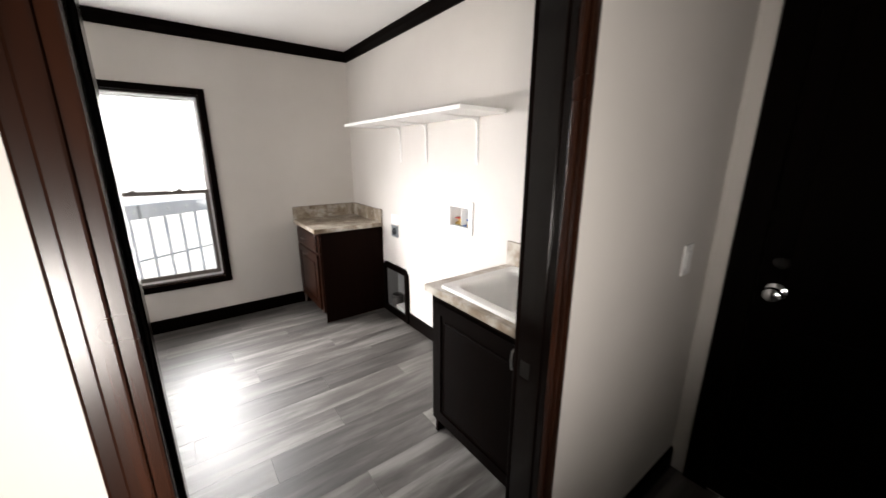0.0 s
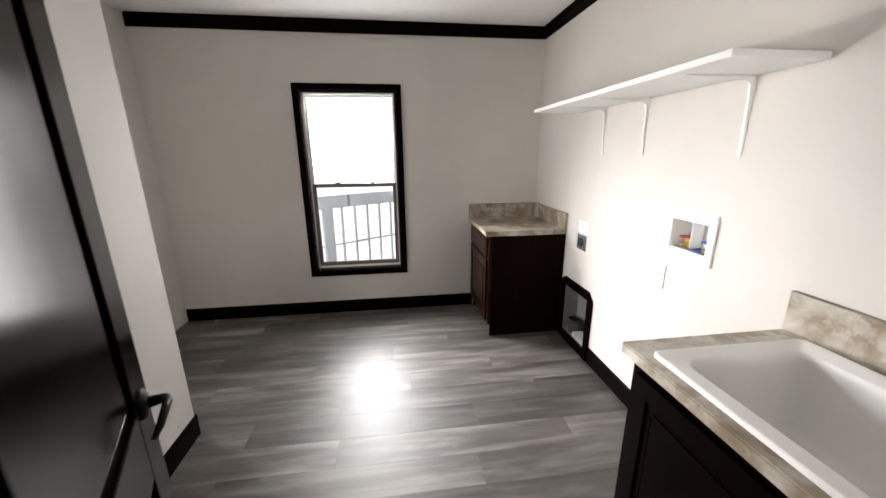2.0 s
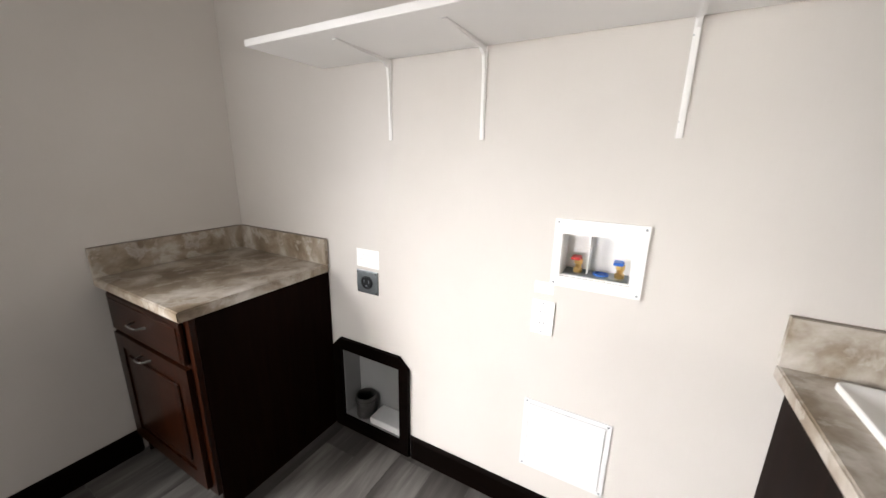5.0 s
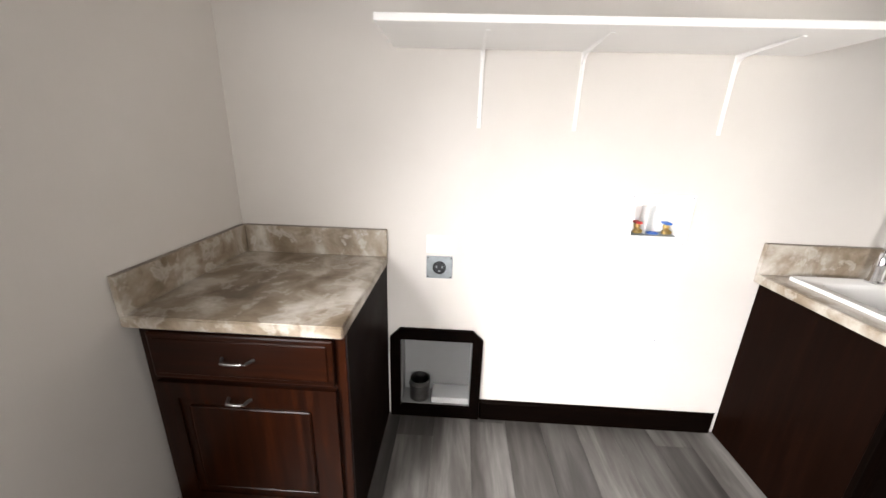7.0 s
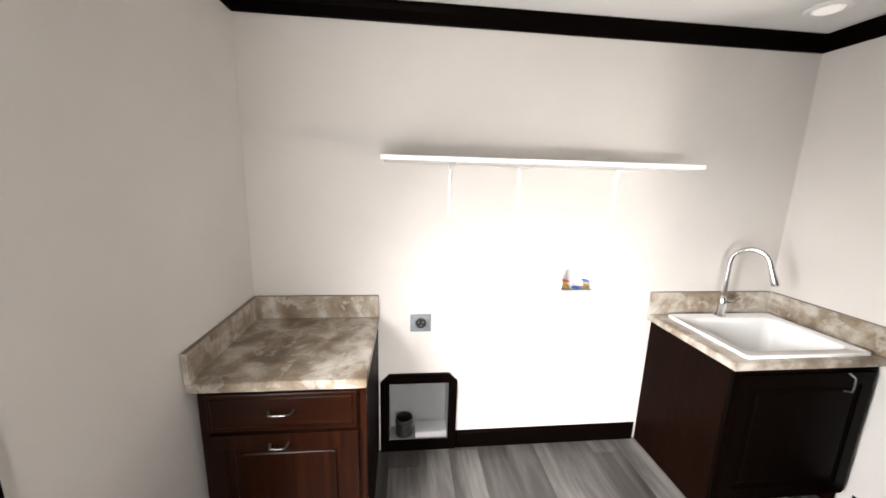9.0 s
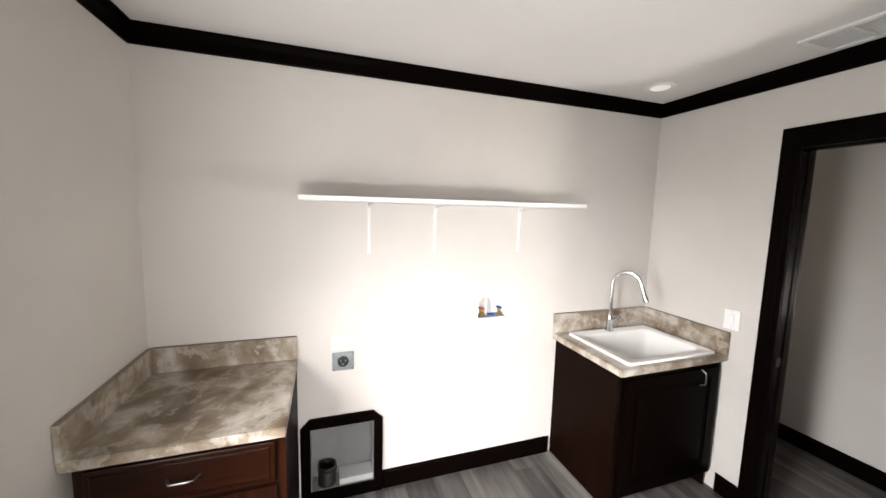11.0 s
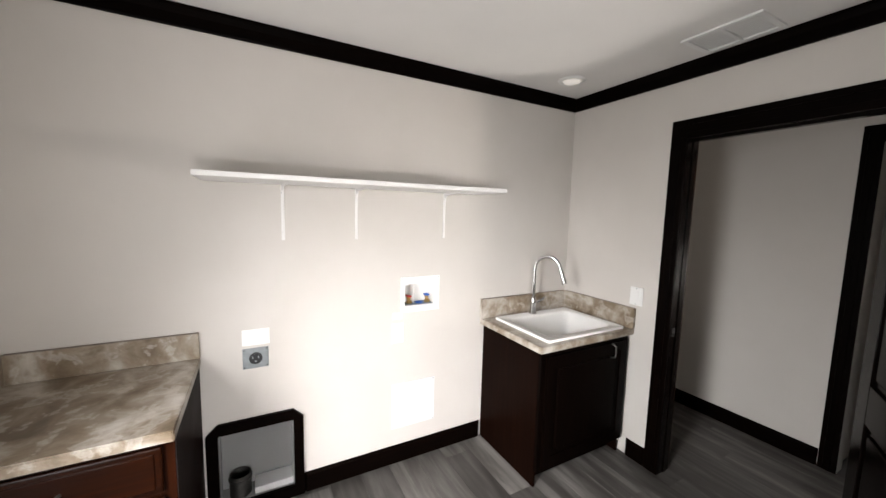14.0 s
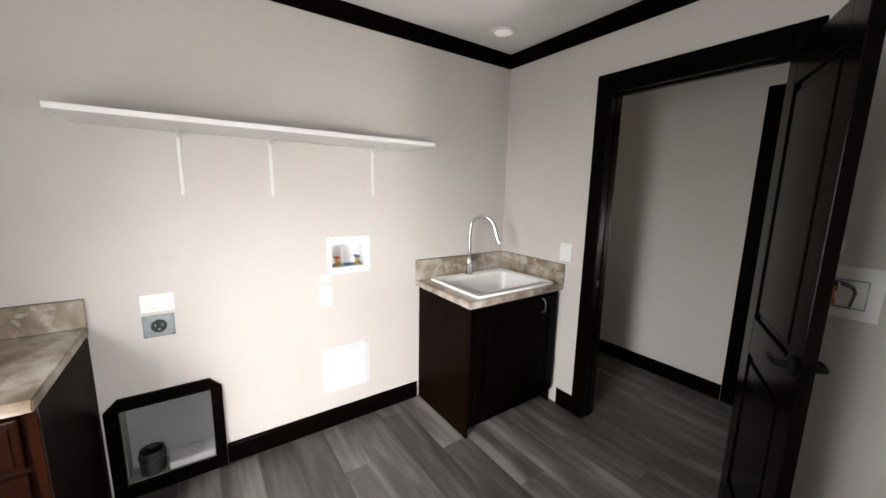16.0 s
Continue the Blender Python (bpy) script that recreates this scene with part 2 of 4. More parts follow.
def lathe(bm, base, profile, axis=(0, 0, 1), n=24):
    """Turn (radius, height) pairs round an axis from base."""
    q = Vector(axis).to_track_quat("Z", "Y")
    rings = [[bm.verts.new(Vector(base) + q @ Vector((r * math.cos(k * math.tau / n), r * math.sin(k * math.tau / n), h))) for k in range(n)] for r, h in profile]
    for p, s in zip(rings, rings[1:]):
        for k in range(n):
            bm.faces.new((p[k], p[(k + 1) % n], s[(k + 1) % n], s[k]))
    bm.faces.new(rings[0][::-1])
    bm.faces.new(rings[-1])
    return bm


def tube(bm, pts, radii, n=14):
    pts = [Vector(p) for p in pts]
    rings = []
    for i, p in enumerate(pts):
        d = (pts[min(i + 1, len(pts) - 1)] - pts[max(i - 1, 0)]).normalized()
        side = d.cross(Vector((0.37, -0.93, 0.05))).normalized()
        up = side.cross(d)
        rings.append([bm.verts.new(p + radii[i] * (side * math.cos(k * math.tau / n) + up * math.sin(k * math.tau / n))) for k in range(n)])
    for a, b in zip(rings, rings[1:]):
        for k in range(n):
            bm.faces.new((a[k], a[(k + 1) % n], b[(k + 1) % n], b[k]))
    bm.faces.new(rings[0][::-1])
    bm.faces.new(rings[-1])
    return bm


def mesh_of(name, bm, material, smooth=False):
    bmesh.ops.recalc_face_normals(bm, faces=bm.faces)
    me = bpy.data.meshes.new(name)
    bm.to_mesh(me)
    bm.free()
    me.materials.append(material)
    if smooth:
        me.shade_smooth()
        me.set_sharp_from_angle(angle=radians(38))
    return me


def part(name, bm, material, parent, label="", smooth=False):
    ob = new(name, mesh_of(name, bm, material, smooth))
    if parent is not None:
        ob.parent = parent
        ob.matrix_parent_inverse = parent.matrix_world.inverted()
    return tagged(ob, label)


def thing(name, at, label, category, group=""):
    ob = new(name)
    ob.location = at
    ob.empty_display_size = 0.1
    ob.matrix_world = Matrix.Translation(at)
    return tagged(ob, label, category, group)


def solid(name, bm, material, label, category, kind="", smooth=False):
    ob = new(name, mesh_of(name, bm, material, smooth))
    return tagged(ob, label, category, "", kind)


def slab(bm, axis, d0, d1, us, vs, holes=()):
    """A wall with openings through it. axis 0: wall across x from d0 to d1, u = y, v = z. axis 1: across y, u = x. axis 2: across z, u = x, v = y."""
    ul = sorted({*us, *(h[0] for h in holes), *(h[1] for h in holes)})
    vl = sorted({*vs, *(h[2] for h in holes), *(h[3] for h in holes)})
    seen = {}

    def vert(d, u, v):
        p = {0: (d, u, v), 1: (u, d, v), 2: (u, v, d)}[axis]
        if p not in seen:
            seen[p] = bm.verts.new(p)
        return seen[p]

    def filled(i, j):
        if not (0 <= i < len(ul) - 1 and 0 <= j < len(vl) - 1):
            return False
        u, v = (ul[i] + ul[i + 1]) / 2, (vl[j] + vl[j + 1]) / 2
        return not any(h[0] < u < h[1] and h[2] < v < h[3] for h in holes)
    for i in range(len(ul) - 1):
        for j in range(len(vl) - 1):
            if not filled(i, j):
                continue
            u0, u1, v0, v1 = ul[i], ul[i + 1], vl[j], vl[j + 1]
            for d in (d0, d1):
                bm.faces.new([vert(d, *q) for q in ((u0, v0), (u1, v0), (u1, v1), (u0, v1))])
            for di, dj, a, b in ((-1, 0, (u0, v0), (u0, v1)), (1, 0, (u1, v0), (u1, v1)), (0, -1, (u0, v0), (u1, v0)), (0, 1, (u0, v1), (u1, v1))):
                if not filled(i + di, j + dj):
                    bm.faces.new([vert(d0, *a), vert(d0, *b), vert(d1, *b), vert(d1, *a)])
    return bm


# ---------------------------------------------------------------- the shell
H = 2.44
T = 0.10
DOOR_L, DOOR_R, DOOR_TOP = -1.568, -0.82, 2.024
Y3 = -3.06          # door wall, room side
Y3H = Y3 - T        # door wall, hall side
Y5 = -4.10          # far side of the hall
X4 = -2.40          # short partition beside the door
Y4 = -1.45          # its end
X6 = -3.20          # far side of the alcove
XE = 0.24           # end of the hall

WIN = (-2.037, -1.271, 0.413, 1.937)
BOXH = (-1.900, -1.697, 1.000, 1.140)
DRY = (-1.060, -0.712, 0.065, 0.448)

solid("wall_north", slab(bmesh.new(), 1, 0.0, 0.13, (X6 - T, 0.12), (0, H), [WIN]), WALL, "off-white panel wall with a single window", "wall", "structure")
solid("wall_east", slab(bmesh.new(), 0, 0.0, 0.12, (Y3, 0.0), (0, H), [BOXH, DRY]), WALL, "off-white panel wall behind the washer hookups", "wall", "structure")
solid("wall_south", slab(bmesh.new(), 1, Y3H, Y3, (X4 - T, XE), (0, H), [(DOOR_L - 0.02, DOOR_R + 0.02, 0, DOOR_TOP + 0.02)]), WALL, "off-white panel wall with the doorway to the hall", "wall", "structure")
solid("wall_partition", boxed((X4 - T, Y3, 0), (X4, Y4, H), 0.003), WALL, "short off-white partition beside the open door", "wall", "structure")
solid("wall_alcove_side", boxed((X6, Y4 - T, 0), (X4 - T, Y4, H)), WALL, "plain off-white wall closing the alcove", "wall", "structure")
# the opening is unseen, added to hold the fill lamps
solid("wall_west", slab(bmesh.new(), 0, X6 - T, X6, (Y4 - T, 0), (0, H), [(-1.10, -0.70, 0.80, 1.20)]), WALL, "plain off-white wall at the alcove end with an opening added for fill lamps", "wall", "structure")
solid("wall_hall_far", slab(bmesh.new(), 1, Y5 - T, Y5, (-2.9, XE + T), (0, H), [(-2.07, -1.325, 0.0, 2.045)]), WALL, "off-white hall wall opposite the doorway", "wall", "structure")
solid("wall_hall_end", boxed((XE, Y5, 0), (XE + T, Y3H + 0.1, H)), WALL, "off-white end wall of the hall", "wall", "structure")
solid("wall_hall_west", boxed((-2.9, Y5, 0), (-2.8, Y3H, H)), WALL, "plain off-white wall closing the hall", "wall", "structure")
solid("wall_hall_side", boxed((-2.8, Y3H, 0), (X4 - T, Y3H + 0.1, H)), WALL, "plain off-white wall along the hall", "wall", "structure")
solid("ceiling", boxed((X6 - T, -5.3, H), (XE + T, 0.13, H + 0.08)), CEIL, "white textured flat ceiling", "ceiling", "structure")
floor = solid("floor", boxed((X6 - T, -5.3, -0.06), (XE + T, 0.0, -0.008)), JOINT, "grey wood-look laminate plank floor", "floor", "structure")
solid("wall_next_room", boxed((-2.9, -5.3, 0), (-1.2, -5.2, H)), WALL, "plain wall of the room across the hall", "wall", "structure")
for x in (-2.9, -1.3):
    solid("wall_next_room_side", boxed((x, -5.2, 0), (x + 0.1, Y5 - T, H)), WALL, "plain side wall of the room across the hall", "wall", "structure")

# crown moulding and baseboards


def strip(name, a, b, inward, profile, material, label):
    """Extrude (out, up) pairs from a to b along a wall; inward: the way off the wall. Ends are mitred by 45 degrees where given."""
    bm = bmesh.new()
    a, b, w = Vector(a), Vector(b), Vector(inward)
    along = (b - a).normalized()
    ra = [bm.verts.new(a + along * o + w * o + Vector((0, 0, u))) for o, u in profile]
    rb = [bm.verts.new(b - along * o + w * o + Vector((0, 0, u))) for o, u in profile]
    k = len(profile)
    for i in range(k):
        bm.faces.new((ra[i], ra[(i + 1) % k], rb[(i + 1) % k], rb[i]))
    bm.faces.new(ra[::-1])
    bm.faces.new(rb)
    return solid(name, bm, material, label, "moulding", "structure")


CROWN = [(0, 2.350), (0.010, 2.350), (0.013, 2.358), (0.016, 2.40), (0.024, 2.425), (0.029, 2.430), (0.029, H - 0.001), (0, H - 0.001)]
BASE = [(0, 0.0), (0.013, 0.0), (0.013, 0.098), (0.009, 0.108), (0.004, 0.114), (0, 0.114)]
lab_c, lab_b = "dark espresso crown moulding under the ceiling", "dark espresso wooden baseboard along the wall"
strip("crown_moulding", (X6, 0, 0), (0, 0, 0), (0, -1, 0), CROWN, WOOD_X, lab_c)
strip("crown_moulding", (0, 0, 0), (0, Y3, 0), (-1, 0, 0), CROWN, WOOD_Y, lab_c)
strip("crown_moulding", (0, Y3, 0), (X4, Y3, 0), (0, 1, 0), CROWN, WOOD_X, lab_c)
strip("crown_moulding", (X4, Y3, 0), (X4, Y4 + 0.029, 0), (1, 0, 0), CROWN, WOOD_Y, lab_c)
strip("baseboard", (X6, 0, 0), (-0.60, 0, 0), (0, -1, 0), BASE, WOOD_X, lab_b)
strip("baseboard", (0, -1.112, 0), (0, -2.28, 0), (-1, 0, 0), BASE, WOOD_Y, lab_b)
strip("baseboard", (-0.60, Y3, 0), (-0.733, Y3, 0), (0, 1, 0), BASE, WOOD_X, lab_b)
strip("baseboard", (-1.655, Y3, 0), (X4, Y3, 0), (0, 1, 0), BASE, WOOD_X, lab_b)
strip("baseboard", (X4, Y3, 0), (X4, Y4 + 0.013, 0), (1, 0, 0), BASE, WOOD_Y, lab_b)
strip("baseboard", (X4 + 0.013, Y4, 0), (X6, Y4, 0), (0, 1, 0), BASE, WOOD_X, lab_b)
strip("baseboard", (-0.733, Y3H, 0), (XE, Y3H, 0), (0, -1, 0), BASE, WOOD_X, lab_b)
strip("baseboard", (XE, Y5, 0), (-1.235, Y5, 0), (0, 1, 0), BASE, WOOD_X, lab_b)

# doorway lining and casings


def casing(name, y, out, x0, x1, top, w, label, head=0.118, mats=None):
    """Casing round an opening on a wall face at y; out: +1 or -1, the way off the wall."""
    ob = thing(name, ((x0 + x1) / 2, y, 0), label, "door casing")
    tagged(ob, kind="structure")
    y1 = y + 0.016 * out
    for a, b in ((x0 - w, x0), (x1, x1 + w)):
        bm = boxed((a, y, 0), (b, y1, top + head), 0.004, 2)
        box(bm, (a + w * 0.3, y1 - 0.002 * out, 0.002), (b - w * 0.3, y1 + 0.005 * out, top + head * 0.6), 0.003, 2)
        part("side_casing", bm, mats[1], ob)
    bm = boxed((x0 + 0.0005, y, top), (x1 - 0.0005, y1 + 0.001 * out, top + head), 0.004, 2)
    box(bm, (x0, y1 - 0.002 * out, top + head * 0.3), (x1, y1 + 0.005 * out, top + head * 0.7), 0.003, 2)
    part("head_casing", bm, mats[0], ob)
    return ob


casing("door_casing", Y3, 1, DOOR_L, DOOR_R, DOOR_TOP, 0.086, "dark espresso door casing on the laundry side", 0.106, (WOOD_X, WOOD_Z))
casing("door_casing", Y3H, -1, DOOR_L, DOOR_R, DOOR_TOP, 0.056, "glossy dark espresso door casing on the hall side, tinted as lit", 0.118, (LIT_TRIM_X, LIT_TRIM_Z))
casing("door_casing", Y5, 1, -2.07, -1.325, 2.045, 0.086, "dark espresso door casing across the hall", 0.1, (WOOD_X, WOOD_Z))
jamb = thing("door_jamb", ((DOOR_L + DOOR_R) / 2, Y3 - T / 2, 0), "dark espresso door lining with stop", "door jamb")
tagged(jamb, kind="structure")
for xa, xb, s in ((DOOR_L - 0.019, DOOR_L, 1), (DOOR_R, DOOR_R + 0.019, -1)):
    bm = boxed((xa, Y3H, 0), (xb, Y3, DOOR_TOP + 0.018), 0.001)
    e = xb if s > 0 else xa
    box(bm, (e - 0.001 * s, Y3H + 0.02, 0), (e + 0.006 * s, Y3H + 0.050, DOOR_TOP), 0.002)
    part("side_lining", bm, JAMB_Z, jamb)
bm = boxed((DOOR_L, Y3H, DOOR_TOP), (DOOR_R, Y3, DOOR_TOP + 0.018), 0.001)
box(bm, (DOOR_L + 0.012, Y3H + 0.02, DOOR_TOP - 0.011), (DOOR_R - 0.012, Y3H + 0.055, DOOR_TOP + 0.001), 0.002)
part("head_lining", bm, JAMB_X, jamb)
part("strike_plate", boxed((DOOR_R - 0.0015, Y3 - 0.045, 0.88), (DOOR_R, Y3 - 0.012, 0.93), 0.0005), BRONZE, jamb, "small dark strike plate")

# ---------------------------------------------------------------- door leaf


def panel_door(width, height, thick, ob, mats):
    """A two-panel door in local coordinates: hinge at x = 0, running to +x, thickness from y = 0 to -thick."""
    stile, rails = 0.105, ((0.0, 0.21), (0.82, 0.97), (height - 0.125, height))
    for a, b in ((0.0, stile), (width - stile, width)):
        part("stile", boxed((a, -thick, 0.012), (b, 0, height), 0.0025, 2), mats[1], ob)
    for z0, z1 in rails:
        part("rail", boxed((stile + 0.0004, -thick + 0.0006, max(z0, 0.012)), (width - stile - 0.0004, -0.0006, z1), 0.0025, 2), mats[0], ob)
    for z0, z1 in ((0.21, 0.82), (0.97, height - 0.125)):
        bm = boxed((stile, -thick + 0.011, z0), (width - stile, -0.011, z1))
        for y, out in ((-0.011, 1), (-thick + 0.011, -1)):
            box(bm, (stile + 0.03, y - 0.001 * out, z0 + 0.03), (width - stile - 0.03, y + 0.008 * out, z1 - 0.03), 0.007, 1)
        part("door_panel", bm, mats[1], ob)
    return ob


def lever(ob, x, z, thick, way):
    """Lever handles on both faces; way: -1 points the lever to the hinge."""
    bm = bmesh.new()
    for y, out in ((0.0, 1), (-thick, -1)):
        lathe(bm, (x, y, z), [(0.031, 0.0), (0.031, 0.004), (0.026, 0.009), (0.012, 0.011), (0.009, 0.038)], (0, out, 0), 20)
        pts = [(x, y + out * 0.038, z), (x + way * 0.018, y + out * 0.043, z + 0.002), (x + way * 0.05, y + out * 0.042, z + 0.003), (x + way * 0.082, y + out * 0.036, z - 0.006), (x + way * 0.100, y + out * 0.026, z - 0.018)]
        tube(bm, pts, [0.009, 0.0085, 0.0075, 0.007, 0.005], 10)
    part("lever_handle", bm, BRONZE, ob, "dark bronze lever handle", True)
    part("latch_plate", boxed((x + 0.0605, -thick * 0.8, z - 0.028), (x + 0.062, -thick * 0.2, z + 0.028), 0.0004), BRONZE, ob, "small dark latch plate")


leaf = thing("door_1", (0, 0, 0), "dark espresso two-panel door standing open into the room", "door")
tagged(leaf, kind="structure")
panel_door(0.625, 2.00, 0.035, leaf, (LEAF_X, LEAF_Z))
lever(leaf, 0.563, 0.965, 0.035, -1)
for z in (0.2, 1.0, 1.85):
    bm = rod(bmesh.new(), (-0.004, 0.004, z - 0.04), (-0.004, 0.004, z + 0.04), 0.006, n=10)
    box(bm, (-0.004, -0.03, z - 0.04), (-0.001, 0.003, z + 0.04))
    part("hinge", bm, BRONZE, leaf)
leaf.matrix_world = pose(-1.603, Y3 + 0.020, 0.0, 0, 0, 115.2)

# hall end door with lever and deadbolt
hall_door = thing("door_2", (XE, -3.66, 0), "black panel door with chrome knob and deadbolt at the hall end", "door")
tagged(hall_door, kind="structure")
for k, (y0, y1) in enumerate(((-3.325, -3.228), (-4.095, -4.03))):
    part("side_casing", boxed((XE, y0, 0), (XE - 0.018, y1, 2.12), 0.003), WOOD_Z, hall_door)
part("head_casing", boxed((XE, -4.0295, 2.04), (XE - 0.018, -3.3255, 2.12), 0.003), WOOD_Y, hall_door)
bm = boxed((XE, -4.029, 0.012), (XE - 0.008, -3.326, 2.04))
for z0, z1 in ((0.2, 0.85), (1.0, 1.92)):
    for ya, yb in ((-3.95, -3.70), (-3.65, -3.40)):
        box(bm, (XE - 0.006, ya, z0), (XE - 0.014, yb, z1), 0.005)
part("door_leaf", bm, WOOD_Z, hall_door)
bm = lathe(bmesh.new(), (XE - 0.008, -3.385, 1.10), [(0.030, 0), (0.030, 0.006), (0.024, 0.016), (0.022, 0.026)], (-1, 0, 0), 20)
part("deadbolt", bm, CHROME, hall_door, "round chrome deadbolt", True)
bm = lathe(bmesh.new(), (XE - 0.008, -3.385, 0.985), [(0.032, 0), (0.032, 0.005), (0.012, 0.010), (0.010, 0.045)], (-1, 0, 0), 20)
lathe(bm, (XE - 0.040, -3.385, 0.985), [(0.012, 0), (0.026, 0.012), (0.029, 0.024), (0.024, 0.036), (0.010, 0.041)], (-1, 0, 0), 20)
part("door_knob", bm, CHROME, hall_door, "round chrome knob", True)


# ---------------------------------------------------------------- wall plates
def wall_plate(name, label, centre, normal, wide, high, kind):
    """A switch or outlet plate. normal: 'x-', 'y+' or 'y-', the way it faces."""
    ob = thing(name, centre, label, "wall plate")

    def at(u, w, v):
        return {"x-": (centre[0] - w, centre[1] + u, centre[2] + v), "y+": (centre[0] + u, centre[1] + w, centre[2] + v), "y-": (centre[0] + u, centre[1] - w, centre[2] + v)}[normal]
    part("plate", boxed(at(-wide / 2, 0, -high / 2), at(wide / 2, 0.006, high / 2), 0.002, 2), WHITE, ob)
    if kind == "switch":
        part("rocker", boxed(at(-0.016, 0.0058, -0.033), at(0.016, 0.0095, 0.033), 0.0015), WHITE, ob)
    else:
        for v in (-0.02, 0.02):
            bm = boxed(at(-0.016, 0.0055, v - 0.014), at(0.016, 0.0078, v + 0.014), 0.002)
            part("socket", bm, WHITE, ob)
            bm = bmesh.new()
            for u in (-0.006, 0.006):
                box(bm, at(u - 0.001, 0.0076, v - 0.004), at(u + 0.001, 0.0082, v + 0.006))
            part("slot", bm, BLACK, ob)
    for v in (-high * 0.42, high * 0.42):
        part("screw", lathe(bmesh.new(), at(0, 0.0058, v), [(0.003, 0), (0.0025, 0.001)], {"x-": (-1, 0, 0), "y+": (0, 1, 0), "y-": (0, -1, 0)}[normal], 10), STEEL, ob)
    return ob


wall_plate("light_switch", "white rocker light switch beside the sink", (-0.595, Y3, 1.075), "y+", 0.085, 0.118, "switch")
wall_plate("light_switch", "white rocker light switch on the hall wall", (-0.02, Y3H, 1.10), "y-", 0.075, 0.118, "switch")
wall_plate("wall_outlet", "white duplex wall outlet under the washer box", (0.0, -1.657, 0.842), "x-", 0.074, 0.122, "outlet")
tag = thing("paper_label", (0.0, -1.653, 0.947), "small white printed paper label stuck on the wall", "label")
part("sheet", boxed((-0.0006, -1.684, 0.927), (0.0, -1.622, 0.967)), PAPER, tag)
bm = bmesh.new()
for z in (0.936, 0.945, 0.954):
    box(bm, (-0.0010, -1.676, z), (-0.0006, -1.632, z + 0.003))
part("print_line", bm, INK, tag)

# dryer outlet: steel plate, round black receptacle, notice above it
ob = thing("dryer_outlet", (0.0, -0.889, 0.821), "brushed steel plate with a round black dryer receptacle", "outlet")
part("plate", boxed((-0.006, -0.948, 0.768), (0.0, -0.830, 0.874), 0.002, 2), STEEL, ob)
part("receptacle", lathe(bmesh.new(), (-0.0058, -0.889, 0.821), [(0.030, 0), (0.030, 0.006), (0.026, 0.009), (0.024, 0.005)], (-1, 0, 0), 28), BLACK, ob, "round black receptacle", True)
bm = bmesh.new()
for y, z, dy, dz in ((-0.902, 0.826, 0.004, 0.012), (-0.876, 0.826, 0.004, 0.012), (-0.889, 0.806, 0.010, 0.005)):
    box(bm, (-0.0125, y - dy / 2, z - dz / 2), (-0.0100, y + dy / 2, z + dz / 2))
part("slot", bm, STEEL, ob)
for y in (-0.940, -0.838):
    for z in (0.776, 0.866):
        part("screw", lathe(bmesh.new(), (-0.0058, y, z), [(0.004, 0), (0.003, 0.0016)], (-1, 0, 0), 10), CHROME, ob)
ob = thing("paper_label", (0.0, -0.892, 0.93), "white printed paper notice above the dryer receptacle", "label")
part("sheet", boxed((-0.0006, -0.954, 0.888), (0.0, -0.830, 0.970)), PAPER, ob)
bm = bmesh.new()
for k, w in enumerate((0.09, 0.10, 0.06)):
    box(bm, (-0.0010, -0.892 - w / 2, 0.902 + k * 0.02), (-0.0006, -0.892 + w / 2, 0.906 + k * 0.02))
part("print_line", bm, INK, ob)


def recess(ob, y0, y1, z0, z1, depth, thick, material, label=""):
    """Sheets that line a recess in the east wall: back, two sides, top and floor."""
    d = depth - 0.0005
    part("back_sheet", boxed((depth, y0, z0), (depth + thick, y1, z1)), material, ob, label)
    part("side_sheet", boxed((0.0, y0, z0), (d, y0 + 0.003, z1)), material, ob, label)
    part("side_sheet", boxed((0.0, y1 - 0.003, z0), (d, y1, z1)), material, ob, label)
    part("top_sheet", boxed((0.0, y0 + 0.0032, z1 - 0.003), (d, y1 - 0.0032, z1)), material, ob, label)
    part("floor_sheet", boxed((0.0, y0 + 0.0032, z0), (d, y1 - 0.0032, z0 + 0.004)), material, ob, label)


# washer box
def valve(ob, x, y, z, colour, label):
    bm = lathe(bmesh.new(), (x, y, z), [(0.014, 0), (0.014, 0.012), (0.010, 0.014), (0.010, 0.026), (0.013, 0.028), (0.013, 0.042), (0.006, 0.045)], (0, 0, 1), 16)
    rod(bm, (x, y, z + 0.02), (x - 0.035, y, z + 0.014), 0.009, n=12)
    v = part("valve", bm, BRASS, ob, "brass valve", True)
    bm = boxed((x - 0.032, y - 0.008, z + 0.044), (x + 0.012, y + 0.020, z + 0.054), 0.003)
    box(bm, (x - 0.010, y - 0.010, z + 0.040), (x + 0.010, y + 0.010, z + 0.052), 0.003)
    part("valve_handle", bm, colour, v, label)


ob = thing("washer_box", (0.0, -1.80, 1.0), "white plastic washer box recessed in the wall, hot and cold valves", "washer box")
bm = slab(bmesh.new(), 0, -0.010, 0.0, (-1.932, -1.672), (0.966, 1.184), [BOXH])
bmesh.ops.bevel(bm, geom=[e for e in bm.edges if len(e.link_faces) == 2 and e.calc_face_angle() > 1], offset=0.003, segments=1, affect="EDGES")
part("face_frame", bm, WHITE, ob)
y0, y1, z0, z1 = BOXH
recess(ob, *BOXH, 0.088, 0.004, WHITE)
part("divider", boxed((0.03, -1.776, z0 + 0.005), (0.0872, -1.772, z1 - 0.004)), WHITE, ob)
part("tray", boxed((0.006, y0 + 0.006, z0 + 0.0045), (0.085, y1 - 0.006, z0 + 0.008), 0.001), STEEL, ob, "grey metal tray")
